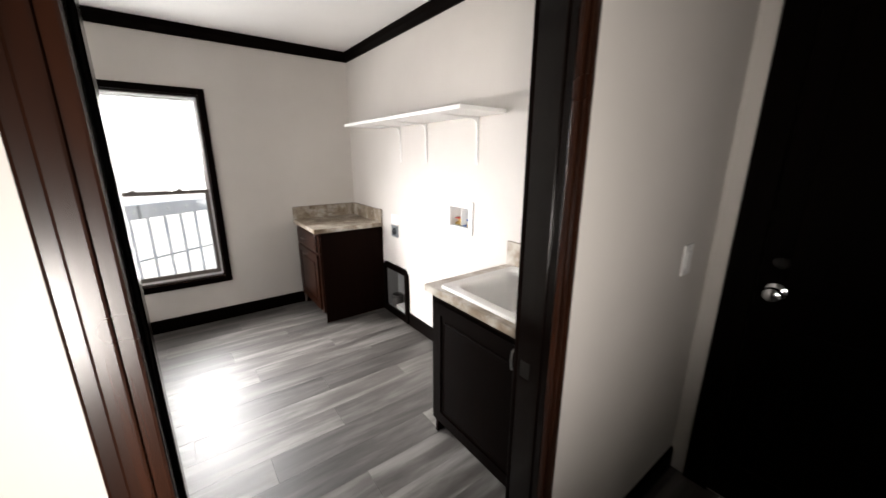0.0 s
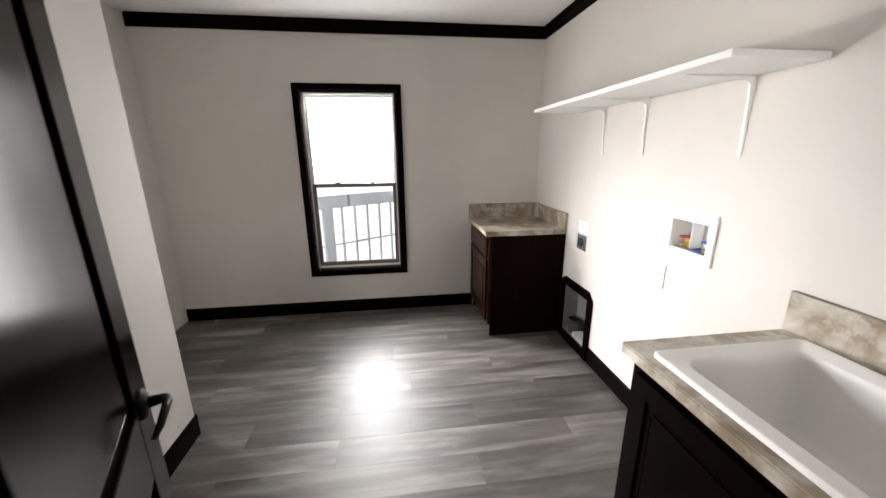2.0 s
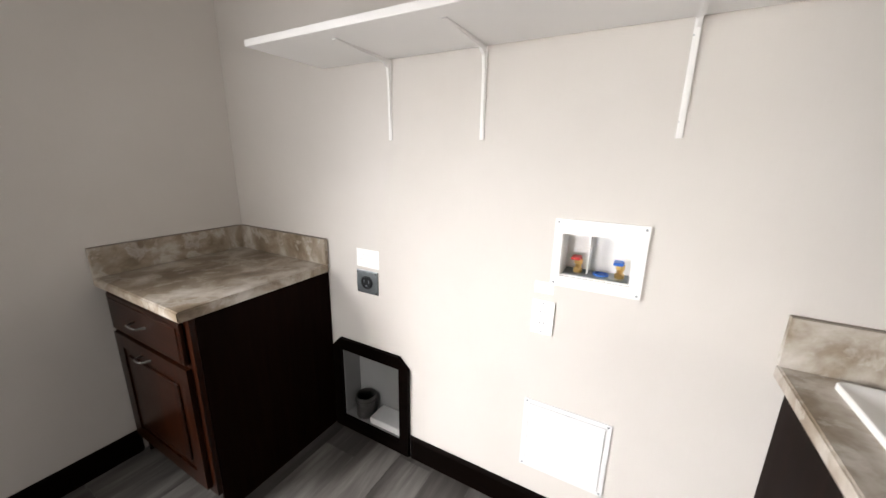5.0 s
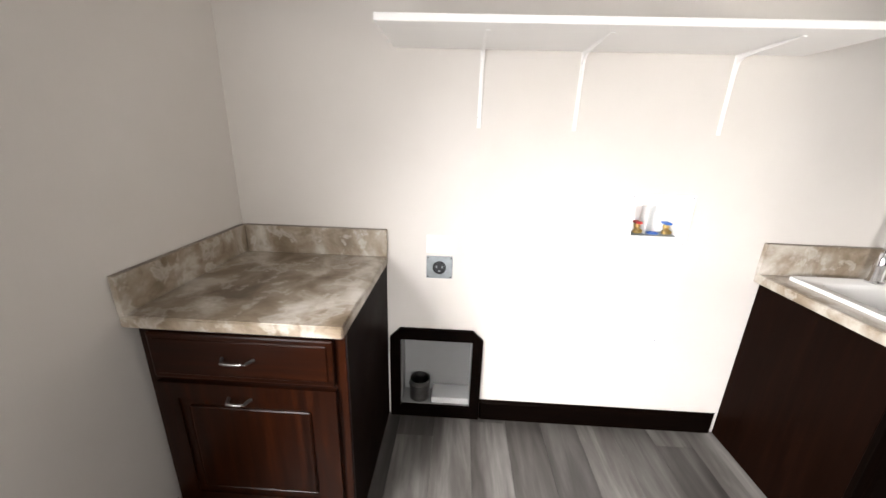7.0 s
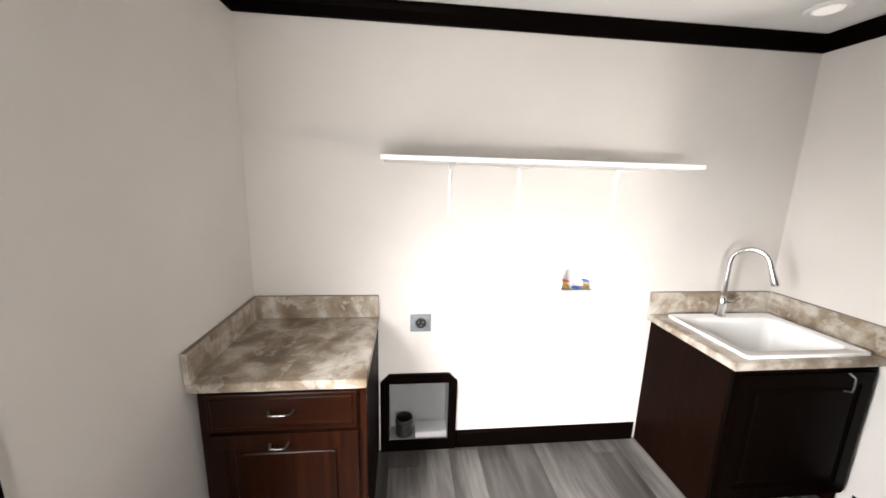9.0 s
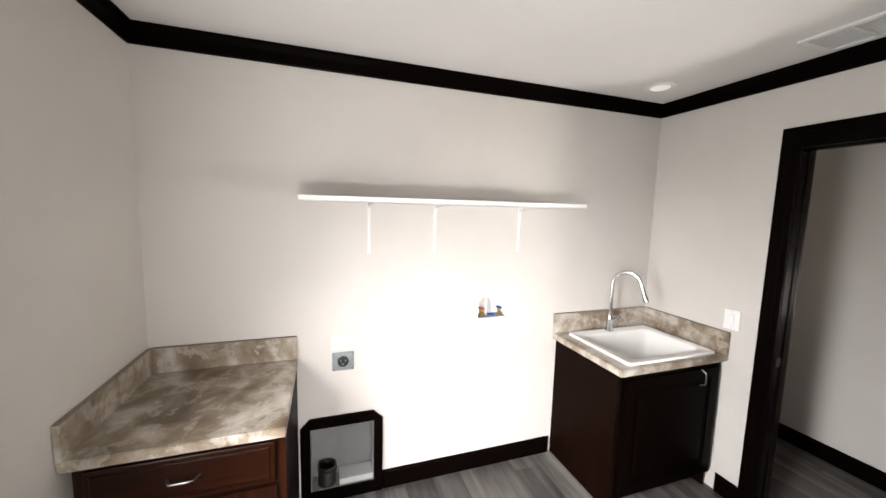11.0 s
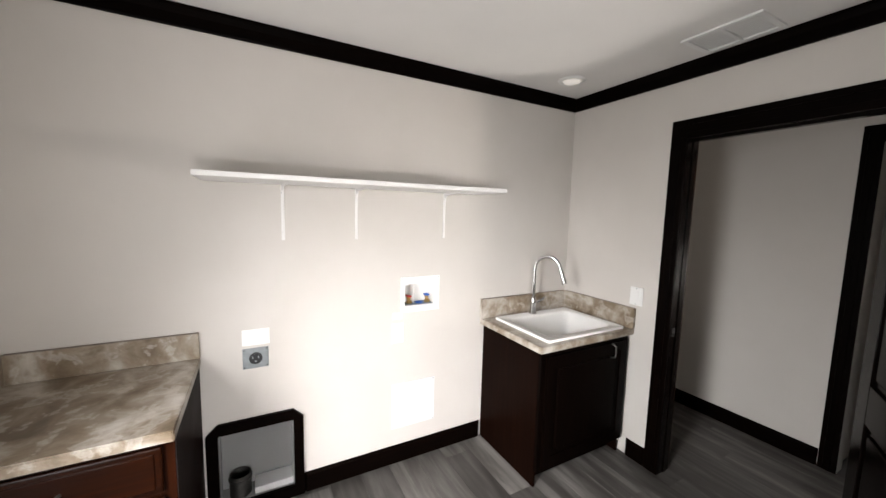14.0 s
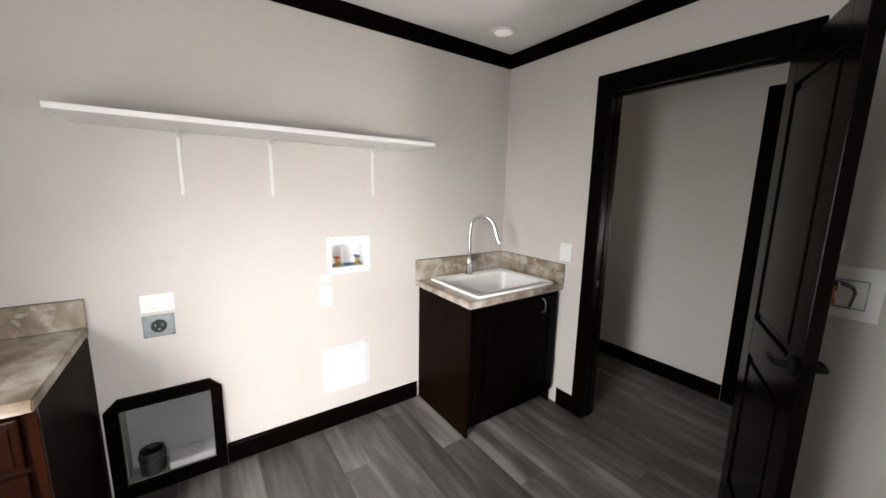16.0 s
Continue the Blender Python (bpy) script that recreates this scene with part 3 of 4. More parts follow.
part("drain_hole", lathe(bmesh.new(), (0.045, -1.815, z0 + 0.0082), [(0.024, 0), (0.024, 0.004), (0.017, 0.005), (0.016, 0.001)], (0, 0, 1), 20), BLUE, ob, "blue capped drain")
valve(ob, 0.045, -1.745, z0 + 0.008, RED, "red valve handle")
valve(ob, 0.045, -1.868, z0 + 0.008, BLUE, "blue valve handle")
for y in (-1.922, -1.682):
    for z in (0.976, 1.174):
        part("screw", lathe(bmesh.new(), (-0.0098, y, z), [(0.004, 0), (0.003, 0.0015)], (-1, 0, 0), 10), STEEL, ob)

# access panel
ob = thing("access_panel", (0.0, -1.768, 0.225), "white plastic access panel screwed to the wall", "access panel")
part("panel_frame", slab(bmesh.new(), 0, -0.005, 0.0, (-1.915, -1.622), (0.225, 0.515), [(-1.900, -1.640, 0.240, 0.500)]), PANEL, ob)
part("panel_door", boxed((-0.008, -1.8985, 0.2415), (-0.001, -1.6415, 0.4985), 0.002), PANEL, ob)
for y in (-1.905, -1.632):
    for z in (0.234, 0.506):
        part("screw", lathe(bmesh.new(), (-0.0048, y, z), [(0.004, 0), (0.003, 0.0018)], (-1, 0, 0), 10), STEEL, ob)


# dryer vent recess with clipped upper corners
def clipped_frame(bm, x0, x1, outer, inner, clip):
    oy0, oy1, oz0, oz1 = outer
    iy0, iy1, iz0, iz1 = inner
    o = [(oy0, oz0), (oy1, oz0), (oy1, oz1 - clip), (oy1 - clip, oz1), (oy0 + clip, oz1), (oy0, oz1 - clip)]
    i = [(iy0, iz0), (iy1, iz0), (iy1, iz1 - 0.002), (iy1 - 0.002, iz1), (iy0 + 0.002, iz1), (iy0, iz1 - 0.002)]
    rings = [[bm.verts.new((x, *p)) for p in ps] for x in (x0, x1) for ps in (o, i)]
    for k in range(6):
        j = (k + 1) % 6
        bm.faces.new((rings[0][k], rings[0][j], rings[1][j], rings[1][k]))
        bm.faces.new((rings[2][k], rings[2][j], rings[3][j], rings[3][k]))
        bm.faces.new((rings[0][k], rings[0][j], rings[2][j], rings[2][k]))
        bm.faces.new((rings[1][k], rings[1][j], rings[3][j], rings[3][k]))
    return bm


ob = thing("dryer_vent_box", (0.0, -0.886, 0.0), "recessed dryer vent box framed in dark espresso trim", "vent box")
bm = clipped_frame(bmesh.new(), -0.018, 0.0, (-1.110, -0.660, 0.0, 0.506), DRY, 0.05)
bmesh.ops.bevel(bm, geom=[e for e in bm.edges if e.calc_face_angle(0) > 0.6], offset=0.003, segments=1, affect="EDGES")
part("trim_frame", bm, WOOD_Y, ob)
y0, y1, z0, z1 = DRY
recess(ob, *DRY, 0.112, 0.006, SHADED_LINER, "dull grey sheet metal")
part("duct_collar", lathe(bmesh.new(), (0.056, -0.80, z0 + 0.004), [(0.052, 0), (0.052, 0.08), (0.055, 0.082), (0.055, 0.09), (0.05, 0.092), (0.05, 0.11), (0.047, 0.111), (0.046, 0.02)], (0, 0, 1), 28), DUCT, ob, "dark metal duct collar", True)
part("bottom_ledge", boxed((0.002, y0 + 0.004, z0 + 0.0045), (0.11, -0.866, z0 + 0.042), 0.004), LEDGE, ob, "pale ledge in the recess")

# box behind the door
ob = thing("wall_box", (-1.823, Y3, 1.02), "white wall box with copper valve and grey pipe behind the door", "wall box")
part("face_frame", slab(bmesh.new(), 1, Y3, Y3 + 0.012, (-1.923, -1.723), (1.02, 1.215), [(-1.890, -1.748, 1.055, 1.168)]), WHITE, ob)
part("recess_back", boxed((-1.89, Y3 + 0.0005, 1.055), (-1.748, Y3 + 0.002, 1.168)), WHITE, ob)
part("inner_trim", slab(bmesh.new(), 1, Y3 + 0.002, Y3 + 0.009, (-1.889, -1.749), (1.056, 1.167), [(-1.884, -1.754, 1.062, 1.162)]), STEEL, ob, "grey metal inner trim")
bm = tube(bmesh.new(), [(-1.79, Y3 + 0.022, 1.152), (-1.82, Y3 + 0.024, 1.151), (-1.85, Y3 + 0.020, 1.140), (-1.858, Y3 + 0.016, 1.12), (-1.850, Y3 + 0.012, 1.066)], [0.011, 0.008, 0.006, 0.005, 0.004], 10)
part("pipe", bm, DUCT, ob, "dark grey bent pipe", True)
bm = lathe(bmesh.new(), (-1.800, Y3 + 0.022, 1.068), [(0.011, 0), (0.011, 0.02), (0.008, 0.022), (0.008, 0.05), (0.013, 0.052), (0.013, 0.07), (0.009, 0.074), (0.009, 0.084)], (0, 0, 1), 16)
v = part("valve", bm, COPPER, ob, "reddish copper valve", True)
part("valve_stem", lathe(bmesh.new(), (-1.812, Y3 + 0.030, 1.150), [(0.008, 0), (0.008, 0.012), (0.005, 0.014)], (0, 1, 0), 12), CHROME, v, "bright metal stem", True)
ob = thing("shutoff_tag", (-1.772, Y3, 1.257), "small red plastic tag with a white edge on the wall", "tag")
part("tag_sheet", boxed((-1.798, Y3, 1.268), (-1.772, Y3 + 0.006, 1.303), 0.001), RED, ob)
part("tag_edge", boxed((-1.806, Y3, 1.257), (-1.7985, Y3 + 0.005, 1.309), 0.001), WHITE, ob, "white edge strip")

# ---------------------------------------------------------------- shelf
ob = thing("wall_shelf", (0.0, -1.44, 1.70), "long white painted wall shelf on three brackets", "shelf")
part("board", boxed((-0.333, -2.19, 1.700), (-0.002, -0.692, 1.722), 0.003, 2), SHELF, ob)
for y in (-1.03, -1.405, -1.958):
    bm = boxed((-0.004, y - 0.008, 1.42), (-0.0005, y + 0.008, 1.699), 0.001)
    box(bm, (-0.27, y - 0.008, 1.6955), (-0.004, y + 0.008, 1.699), 0.001)
    # pressed rib that tapers from the corner to both ends
    vs = []
    for s in (-0.0045, 0.0045):
        ring = [(-0.0038, 1.695), (-0.25, 1.695), (-0.14, 1.690), (-0.040, 1.685), (-0.018, 1.672), (-0.012, 1.63), (-0.008, 1.50), (-0.0038, 1.43)]
        vs.append([bm.verts.new((x, y + s, z)) for x, z in ring])
    k = len(vs[0])
    for i in range(k):
        bm.faces.new((vs[0][i], vs[0][(i + 1) % k], vs[1][(i + 1) % k], vs[1][i]))
    bm.faces.new(vs[0])
    bm.faces.new(vs[1][::-1])
    br = part("bracket", bm, SHELF, ob, "white pressed metal bracket")
    for z in (1.46, 1.66):
        part("screw", lathe(bmesh.new(), (-0.004, y + 0.006, z), [(0.0018, 0), (0.0015, 0.001)], (-1, 0, 0), 8), STEEL, br)


# ---------------------------------------------------------------- cabinets
def bar_pull(parent, x, a, b):
    """A bowed chrome pull between two posts at (y, z) a and b on a face at x."""
    pts, rad = [], []
    for k in range(9):
        f = k / 8
        out = 0.026 * min(1.0, 2.6 * math.sin(math.pi * f)) + 0.004 * math.sin(math.pi * f)
        pts.append((x + 0.001 - out, a[0] + (b[0] - a[0]) * f, a[1] + (b[1] - a[1]) * f))
        rad.append(0.0055 if k in (0, 8) else 0.004)
    part("pull", tube(bmesh.new(), pts, rad, 10), NICKEL, parent, "small brushed nickel bar pull", True)


def cabinet(name, label, y0, y1, depth, top, drawer, mats):
    """A base cabinet against the east wall from y0 to y1 (y1 > y0); its front looks to -x."""
    ob = thing(name, (-depth / 2, (y0 + y1) / 2, 0), label, "cabinet")
    xf = -depth
    part("side_panel", boxed((xf + 0.02, y0, 0.0), (-0.003, y0 + 0.016, top), 0.001), SIDE, ob)
    part("side_panel", boxed((xf + 0.02, y1 - 0.016, 0.0), (-0.003, y1, top), 0.001), SIDE, ob)
    part("back_panel", boxed((-0.012, y0 + 0.0165, 0.1), (-0.004, y1 - 0.0165, top)), SIDE, ob)
    part("bottom_panel", boxed((xf + 0.021, y0 + 0.0165, 0.10), (-0.0125, y1 - 0.0165, 0.116)), SIDE, ob)
    part("toe_kick", boxed((xf + 0.085, y0 + 0.0165, 0.0), (xf + 0.10, y1 - 0.0165, 0.0995)), WOOD_Y, ob)
    st = 0.045
    for a, b in ((y0, y0 + st), (y1 - st, y1)):
        part("frame_stile", boxed((xf, a, 0.10), (xf + 0.0195, b, top), 0.0015), mats[0], ob)
    rails = [(0.10, 0.14), (top - 0.04, top)] + ([(0.625, 0.665)] if drawer else [])
    for a, b in rails:
        part("frame_rail", boxed((xf + 0.0004, y0 + st + 0.0003, a), (xf + 0.019, y1 - st - 0.0003, b), 0.001), mats[1], ob)
    front = xf - 0.018
    fy0, fy1 = y0 + st - 0.012, y1 - st + 0.012
    door_top = 0.637 if drawer else top - 0.03
    # door: frame with a raised field
    dr = part("cabinet_door", slab(bmesh.new(), 0, front, xf - 0.0005, (fy0, fy1), (0.128, door_top), [(fy0 + 0.058, fy1 - 0.058, 0.188, door_top - 0.058)]), mats[0], ob)
    bm = boxed((front + 0.007, fy0 + 0.057, 0.187), (xf - 0.001, fy1 - 0.057, door_top - 0.057))
    box(bm, (front + 0.001, fy0 + 0.085, 0.215), (front + 0.008, fy1 - 0.085, door_top - 0.085), 0.006)
    part("raised_panel", bm, mats[0], dr)
    if drawer:
        bar_pull(dr, front, (-0.349, 0.591), (-0.279, 0.591))
    else:
        bar_pull(dr, front, (-2.862, 0.698), (-2.862, 0.790))
    if drawer:
        bm = boxed((front, fy0, 0.653), (xf - 0.0005, fy1, 0.812), 0.006, 2)
        box(bm, (front - 0.004, fy0 + 0.018, 0.671), (front + 0.003, fy1 - 0.018, 0.794), 0.003)
        df = part("drawer_front", bm, mats[1], ob)
        bar_pull(df, front - 0.004, (-0.379, 0.738), (-0.283, 0.738))
    return ob


cabinet("base_cabinet", "dark reddish-brown base cabinet with one drawer and a door", -0.650, -0.022, 0.610, 0.826, True, (CAB_Z, CAB_Y))
cabinet("sink_cabinet", "dark espresso sink base cabinet with a panel door", -3.040, -2.290, 0.572, 0.822, False, (WOOD_Z, WOOD_Y))


def worktop(name, label, x0, x1, y0, y1, top, hole=None):
    ob = thing(name, ((x0 + x1) / 2, (y0 + y1) / 2, top - 0.038), label, "worktop")
    bm = slab(bmesh.new(), 2, top - 0.038, top, (x0, x1), (y0, y1), [hole] if hole else [])
    bmesh.ops.recalc_face_normals(bm, faces=bm.faces)
    es = [e for e in bm.edges if len(e.link_faces) == 2 and e.calc_face_angle(0) > 1 and all(v.co.x < x0 + 1e-4 or v.co.y < y0 + 1e-4 or v.co.y > y1 - 1e-4 for v in e.verts)]
    bmesh.ops.bevel(bm, geom=es, offset=0.004, segments=2, affect="EDGES")
    part("slab", bm, STONE, ob)
    return ob


# laundry counter in the corner
ob = worktop("laundry_worktop", "beige and taupe stone-look laminate counter with backsplash", -0.641, -0.002, -0.655, -0.002, 0.866)
sp = part("backsplash", boxed((-0.021, -0.655, 0.8662), (-0.002, -0.022, 0.987), 0.0015), STONE, ob)
part("top_edge", boxed((-0.0205, -0.654, 0.987), (-0.002, -0.022, 0.9885)), EDGE, sp, "thin dark laminate edge")
sp = part("backsplash", boxed((-0.641, -0.021, 0.8662), (-0.002, -0.002, 0.987), 0.0015), STONE, ob)
part("top_edge", boxed((-0.640, -0.0205, 0.987), (-0.0206, -0.002, 0.9885)), EDGE, sp, "thin dark laminate edge")

# sink counter
RIM = (-0.565, -0.055, -3.005, -2.345)
BAS = (-0.510, -0.125, -2.955, -2.398)
ob = worktop("sink_worktop", "beige stone-look laminate counter round the sink", -0.600, -0.002, -3.058, -2.258, 0.861, (BAS[0] - 0.02, BAS[1] + 0.02, BAS[2] - 0.02, BAS[3] + 0.02))
sp = part("backsplash", boxed((-0.021, -3.038, 0.8612), (-0.002, -2.258, 0.996), 0.0015), STONE, ob)
part("top_edge", boxed((-0.0205, -3.038, 0.996), (-0.002, -2.259, 0.9975)), EDGE, sp, "thin dark laminate edge")
sp = part("backsplash", boxed((-0.600, -3.058, 0.8612), (-0.002, -3.039, 0.996), 0.0015), STONE, ob)
part("top_edge", boxed((-0.599, -3.058, 0.996), (-0.0206, -3.0395, 0.9975)), EDGE, sp, "thin dark laminate edge")


def rounded(x0, x1, y0, y1, r, z, n=6):
    pts = []
    for cx, cy, a in ((x1 - r, y1 - r, 0), (x0 + r, y1 - r, 90), (x0 + r, y0 + r, 180), (x1 - r, y0 + r, 270)):
        for k in range(n + 1):
            t = radians(a + 90 * k / n)
            pts.append((cx + r * math.cos(t), cy + r * math.sin(t), z))
    return pts


def basin():
    bm = bmesh.new()
    top = 0.861

    def grow(b, d):
        return (b[0] - d, b[1] + d, b[2] - d, b[3] + d)
    steps = [(RIM, 0.020, top + 0.0005), (RIM, 0.020, top + 0.012), (grow(RIM, -0.003), 0.018, top + 0.0145), (grow(RIM, -0.008), 0.016, top + 0.0145),
             (grow(RIM, -0.014), 0.016, top + 0.012), (grow(BAS, 0.006), 0.052, top + 0.012), (grow(BAS, 0.0), 0.050, top + 0.008), (grow(BAS, -0.006), 0.050, top - 0.006),
             (grow(BAS, -0.022), 0.055, top - 0.12), (grow(BAS, -0.034), 0.060, top - 0.20), (grow(BAS, -0.052), 0.060, top - 0.222), (grow(BAS, -0.09), 0.05, top - 0.230), (grow(BAS, -0.15), 0.03, top - 0.233)]
    rings = [[bm.verts.new(p) for p in rounded(*b, r, z)] for b, r, z in steps]
    k = len(rings[0])
    for a, b in zip(rings, rings[1:]):
        for i in range(k):
            bm.faces.new((a[i], a[(i + 1) % k], b[(i + 1) % k], b[i]))
    bm.faces.new(rings[-1])
    return bm


ob = thing("laundry_sink", (-0.31, -2.68, 0.861), "white drop-in laundry sink with a rounded deep basin", "sink")
part("basin", basin(), PORCELAIN, ob, "", True)
part("drain", lathe(bmesh.new(), (-0.31, -2.68, 0.629), [(0.043, 0), (0.043, 0.003), (0.032, 0.0035), (0.028, 0.001)], (0, 0, 1), 24), CHROME, ob, "round chrome drain", True)

# gooseneck faucet
fx, fy, fz = -0.088, -2.655, 0.8735
ob = thing("faucet", (fx, fy, fz), "tall chrome gooseneck faucet with pull-down spray head", "faucet")
part("base", lathe(bmesh.new(), (fx, fy, fz), [(0.028, 0), (0.028, 0.006), (0.022, 0.012), (0.020, 0.05), (0.022, 0.07), (0.022, 0.10), (0.016, 0.115), (0.0125, 0.125)], (0, 0, 1), 24), CHROME, ob, "", True)
dx, dy = -0.845, -0.535
R = 0.088
pts, rad = [(fx, fy, fz + 0.12), (fx, fy, fz + 0.22), (fx, fy, fz + 0.325)], [0.0128] * 3
for k in range(1, 13):
    a = math.pi * k / 12 * 0.93
    s = R * (1 - math.cos(a))
    pts.append((fx + dx * s, fy + dy * s, fz + 0.325 + R * 1.05 * math.sin(a)))
    rad.append(0.0128)
part("gooseneck", tube(bmesh.new(), pts, rad), CHROME, ob, "", True)
e = Vector(pts[-1])
d = (Vector(pts[-1]) - Vector(pts[-2])).normalized()
part("spray_head", tube(bmesh.new(), [e - d * 0.004, e + d * 0.02, e + d * 0.05, e + d * 0.095, e + d * 0.112, e + d * 0.114], [0.0125, 0.014, 0.0165, 0.0195, 0.0185, 0.012]), CHROME, ob, "", True)
bm = rod(bmesh.new(), (fx, fy, fz + 0.085), (fx - 0.012, fy - 0.040, fz + 0.088), 0.011, 0.010, 16)
tube(bm, [(fx - 0.011, fy - 0.036, fz + 0.088), (fx - 0.018, fy - 0.060, fz + 0.098), (fx - 0.024, fy - 0.085, fz + 0.118)], [0.007, 0.006, 0.005], 10)
part("lever", bm, CHROME, ob, "", True)

# ---------------------------------------------------------------- window
win = thing("window_1", (-1.654, 0.05, 0.42), "single-hung window in dark espresso casing, bright daylight behind", "window")
tagged(win, kind="structure")
x0, x1, z0, z1 = WIN
w = 0.050
for a, b in ((x0 - w, x0), (x1, x1 + w)):
    bm = boxed((a, 0.0, z0 - w), (b, -0.017, z1 + w), 0.003, 2)
    part("side_casing", bm, WOOD_Z, win)
for a, b in ((z0 - w, z0), (z1, z1 + w)):
    part("head_casing", boxed((x0 + 0.0005, 0.0, a), (x1 - 0.0005, -0.018, b), 0.003, 2), WOOD_X, win)
for a, b in ((x0, x0 + 0.012), (x1 - 0.012, x1)):
    part("reveal", boxed((a, -0.002, z0), (b, 0.046, z1)), LIT_TRIM_Z, win)
part("reveal", boxed((x0 + 0.0125, -0.002, z1 - 0.012), (x1 - 0.0125, 0.046, z1)), WOOD_X, win)
part("window_sill", boxed((x0 + 0.0125, -0.004, z0), (x1 - 0.0125, 0.046, z0 + 0.014), 0.002), LIT_TRIM_X, win)
fr = part("window_frame", slab(bmesh.new(), 1, 0.0465, 0.118, (x0, x1), (z0, z1), [(x0 + 0.022, x1 - 0.022, z0 + 0.03, z1 - 0.022)]), WHITE, win, "white vinyl frame")
ZM = 1.165


def sash(name, ya, yb, za, zb, rail_lo, rail_hi, st, material):
    xa, xb = x0 + 0.0225, x1 - 0.0225
    sa = part(name, slab(bmesh.new(), 1, ya, yb, (xa, xb), (za, zb), [(xa + st, xb - st, za + rail_lo, zb - rail_hi)]), material, win)
    g = part("pane", boxed((xa + st - 0.004, (ya + yb) / 2 - 0.002, za + rail_lo - 0.004), (xb - st + 0.004, (ya + yb) / 2 + 0.002, zb - rail_hi + 0.004)), GLASS, sa, "clear glass pane")
    g.visible_shadow = False
    return sa


sash("upper_sash", 0.080, 0.100, ZM - 0.004, z1 - 0.0225, 0.026, 0.020, 0.012, WHITE)
lower = sash("lower_sash", 0.052, 0.076, z0 + 0.0305, ZM + 0.022, 0.034, 0.030, 0.030, VINYL)
for x in (-1.80, -1.50):
    bm = boxed((x - 0.022, 0.054, ZM + 0.0225), (x + 0.022, 0.074, ZM + 0.030), 0.002)
    box(bm, (x - 0.006, 0.048, ZM + 0.0295), (x + 0.018, 0.062, ZM + 0.037), 0.002)
    part("sash_lock", bm, VINYL, lower, "small sash lock")

# ---------------------------------------------------------------- ceiling fittings
ob = thing("recessed_light", (-0.268, -2.72, H), "round white recessed ceiling light near the corner", "ceiling light")
part("trim_ring", lathe(bmesh.new(), (-0.268, -2.72, H - 0.0005), [(0.086, 0), (0.086, 0.003), (0.078, 0.008), (0.060, 0.010), (0.056, 0.004)], (0, 0, -1), 36), WHITE, ob, "", True)
part("diffuser", lathe(bmesh.new(), (-0.268, -2.72, H - 0.003), [(0.055, 0), (0.052, 0.006), (0.03, 0.010), (0.004, 0.011)], (0, 0, -1), 32), LENS, ob, "faintly glowing lens", True)

ob = thing("ceiling_vent", (-1.065, -2.876, H), "white louvred ceiling vent in two sections", "ceiling vent")
vx0, vx1, vy0, vy1 = -1.225, -0.905, -2.995, -2.757
part("vent_frame", slab(bmesh.new(), 2, H - 0.010, H - 0.0005, (vx0, vx1), (vy0, vy1), [(vx0 + 0.022, -1.071, vy0 + 0.022, vy1 - 0.022), (-1.059, vx1 - 0.022, vy0 + 0.022, vy1 - 0.022)]), WHITE, ob)
part("backing", boxed((vx0 + 0.02, vy0 + 0.02, H - 0.002), (vx1 - 0.02, vy1 - 0.02, H - 0.0008)), CEIL, ob)
for k in range(11):
    y = vy0 + 0.030 + k * 0.0178
    for xa, xb in ((vx0 + 0.0225, -1.0715), (-1.0585, vx1 - 0.0225)):
        bm = bmesh.new()
        q = [bm.verts.new(p) for p in ((xa, y, H - 0.003), (xb, y, H - 0.003), (xb, y + 0.014, H - 0.0105), (xa, y + 0.014, H - 0.0105), (xa, y + 0.001, H - 0.0022), (xb, y + 0.001, H - 0.0022), (xb, y + 0.015, H - 0.0097), (xa, y + 0.015, H - 0.0097))]
        for f in ((0, 1, 2, 3), (7, 6, 5, 4), (0, 4, 5, 1), (1, 5, 6, 2), (2, 6, 7, 3), (3, 7, 4, 0)):
            bm.faces.new([q[i] for i in f])
        part("slat", bm, WHITE, ob)

# ---------------------------------------------------------------- outside
solid("ground", boxed((-400, 0.14, -1.0), (400, 800, -0.9)), SOIL, "pale sunlit gravel ground outside the window", "ground", "structure")
solid("backdrop", boxed((-140, 70, -0.9), (140, 70.2, 90)), glowing("bright_haze", (1.0, 1.0, 1.0), 1.3), "plain bright white sky haze", "backdrop", "structure")
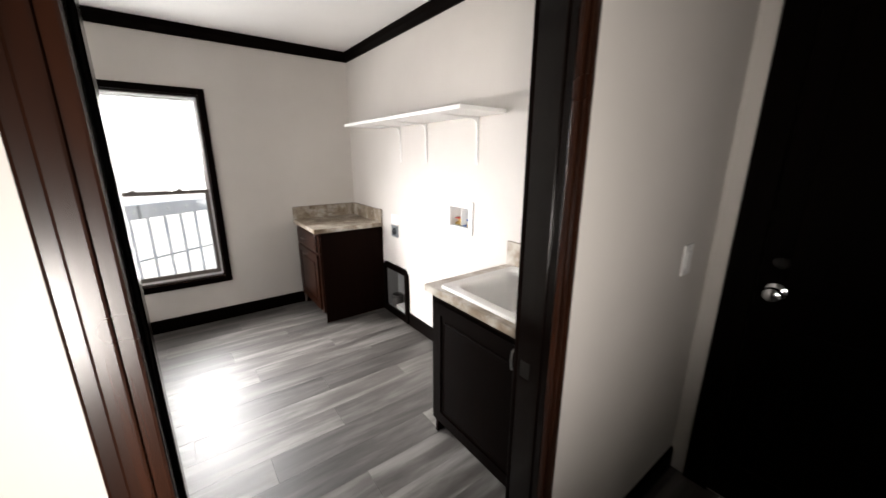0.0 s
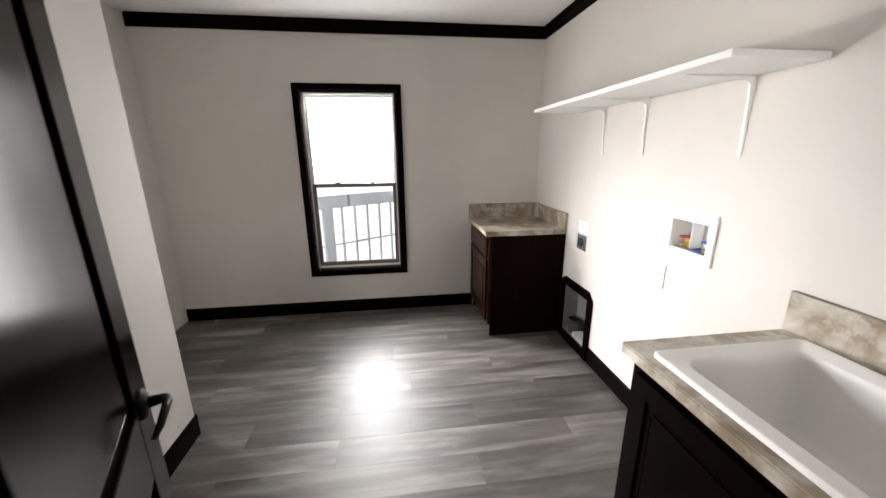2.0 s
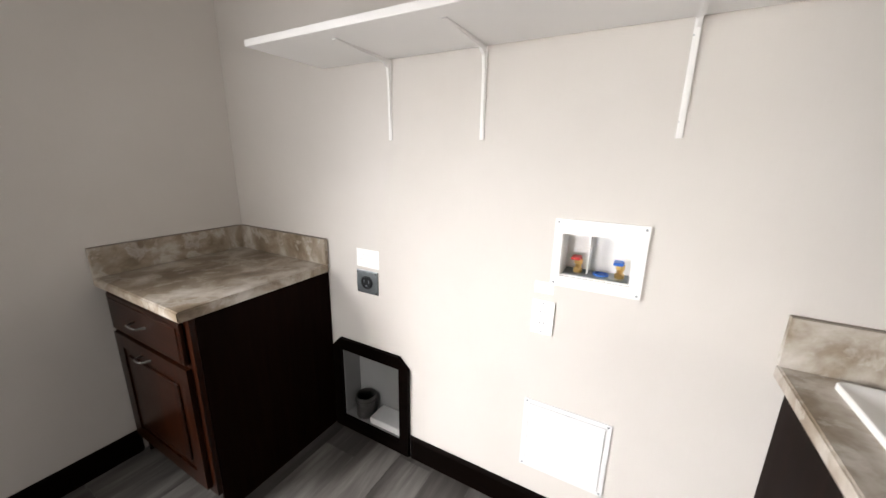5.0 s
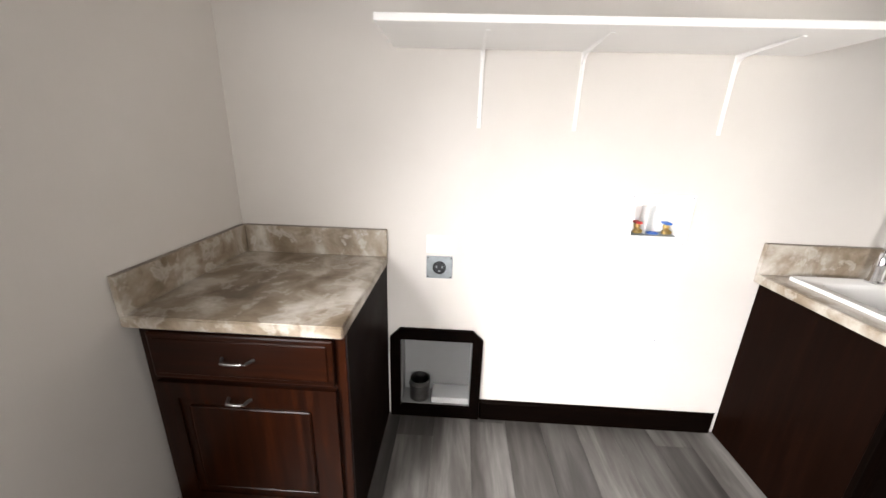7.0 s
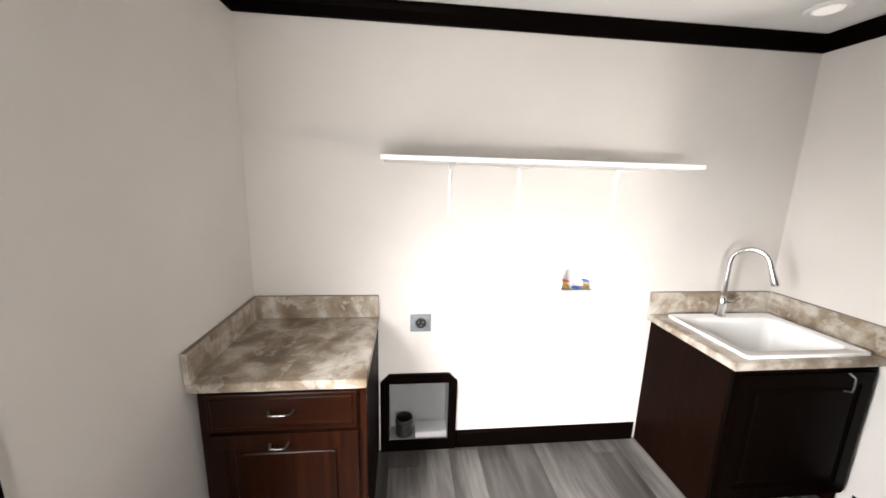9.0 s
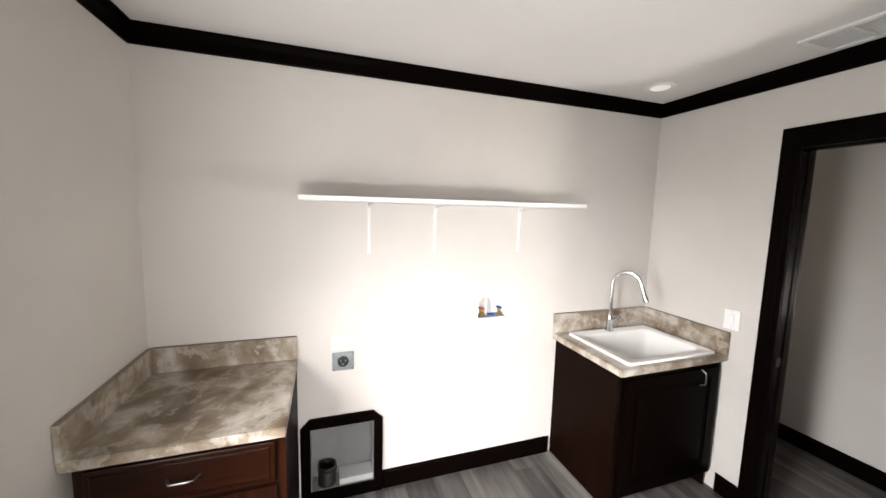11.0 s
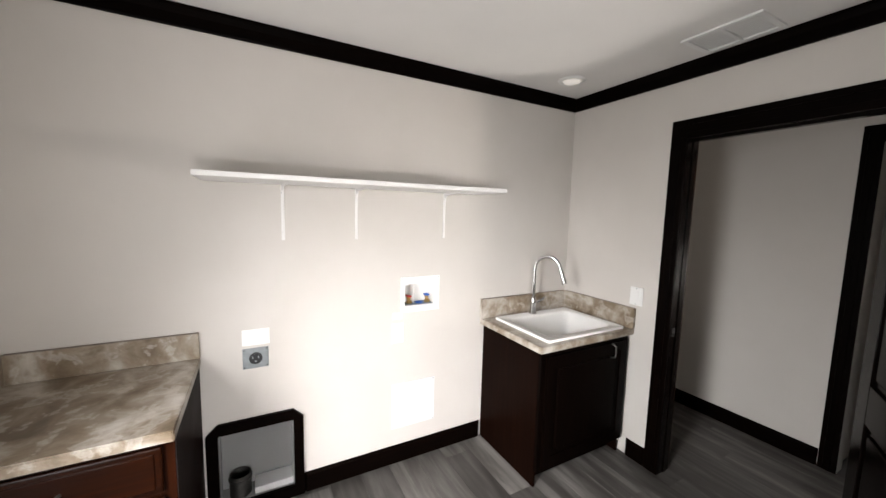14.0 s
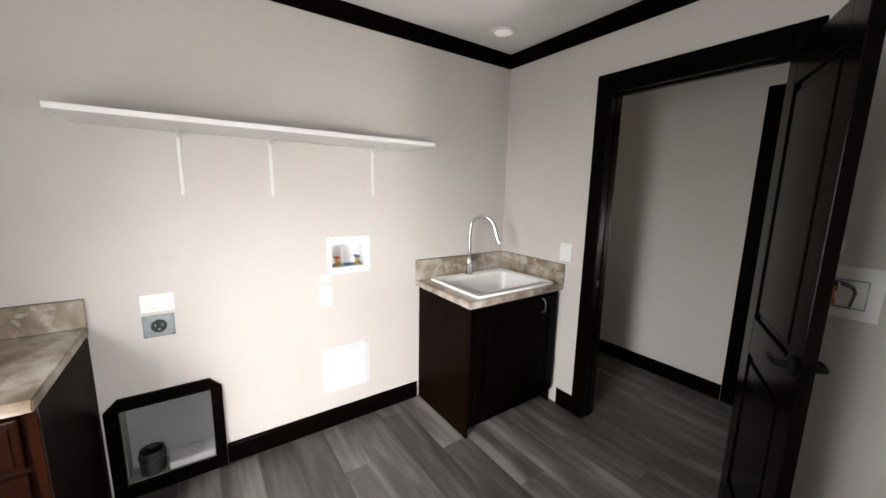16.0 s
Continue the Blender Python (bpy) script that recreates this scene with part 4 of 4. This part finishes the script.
# railing, built along its own x axis and turned away from the house
rail = thing("porch_railing", (0, 0, 0), "grey porch railing with beam, post and thin balusters", "railing")
POSTS = (0.005, 1.90)
part("top_beam", boxed((-1.25, 0.0, 0.83), (3.2, 0.09, 0.975), 0.006), RAIL, rail)
part("splice_plate", boxed((0.245, -0.004, 0.832), (0.275, 0.0, 0.973)), SPLICE, rail, "darker joint in the beam")
for x in POSTS:
    part("post", boxed((x - 0.055, 0.005, -0.9), (x + 0.055, 0.085, 0.8295), 0.004), RAIL, rail)
for k in range(26):
    x = -1.18 + k * 0.17
    if min(abs(x - p) for p in POSTS) > 0.08:
        part("baluster", boxed((x - 0.012, 0.03, -0.78), (x + 0.012, 0.054, 0.8295), 0.002), RAIL, rail)
for k in range(20):
    part("bolt", lathe(bmesh.new(), (-1.10 + k * 0.165 + 0.03 * (k % 2), 0.0, 0.905), [(0.020, 0), (0.018, 0.006), (0.007, 0.010)], (0, -1, 0), 12), WHITE, rail, "white bolt cap")
for z in (0.38, -0.79):
    part("cross_rail", boxed((-1.25, 0.056, z - 0.010), (3.2, 0.074, z + 0.010)), RAIL, rail)
rail.matrix_world = pose(-2.08, 1.0, 0.0, 0, 0, 33)

# ---------------------------------------------------------------- floor planks
PW, PL, GAP = 0.178, 1.22, 0.0008
plank_meshes = {}


def plank(x0, x1, y0, y1):
    lx, ly = round(x1 - x0 - GAP, 3), round(y1 - y0 - GAP, 3)
    if lx < 0.02 or ly < 0.02:
        return
    if (lx, ly) not in plank_meshes:
        plank_meshes[lx, ly] = mesh_of("plank", boxed((-lx / 2, -ly / 2, -0.0079), (lx / 2, ly / 2, 0.0)), FLOOR)
    ob = new("plank", plank_meshes[lx, ly])
    ob.parent = floor
    ob.location = ((x0 + x1) / 2, (y0 + y1) / 2, 0.0)


rng = random.Random(4)
row = 0
y = 0.0
while y > Y5:
    ya = max(y - PW, Y5)
    xa, xb = (X6, 0.0) if y > Y4 else ((X4, 0.0) if y > Y3 + 0.05 else (-2.8, XE))
    x = xa - PL * ((row * 0.37 + rng.uniform(0, 0.2)) % 1)
    while x < xb:
        plank(max(x, xa), min(x + PL, xb), ya, y)
        x += PL
    y = ya
    row += 1
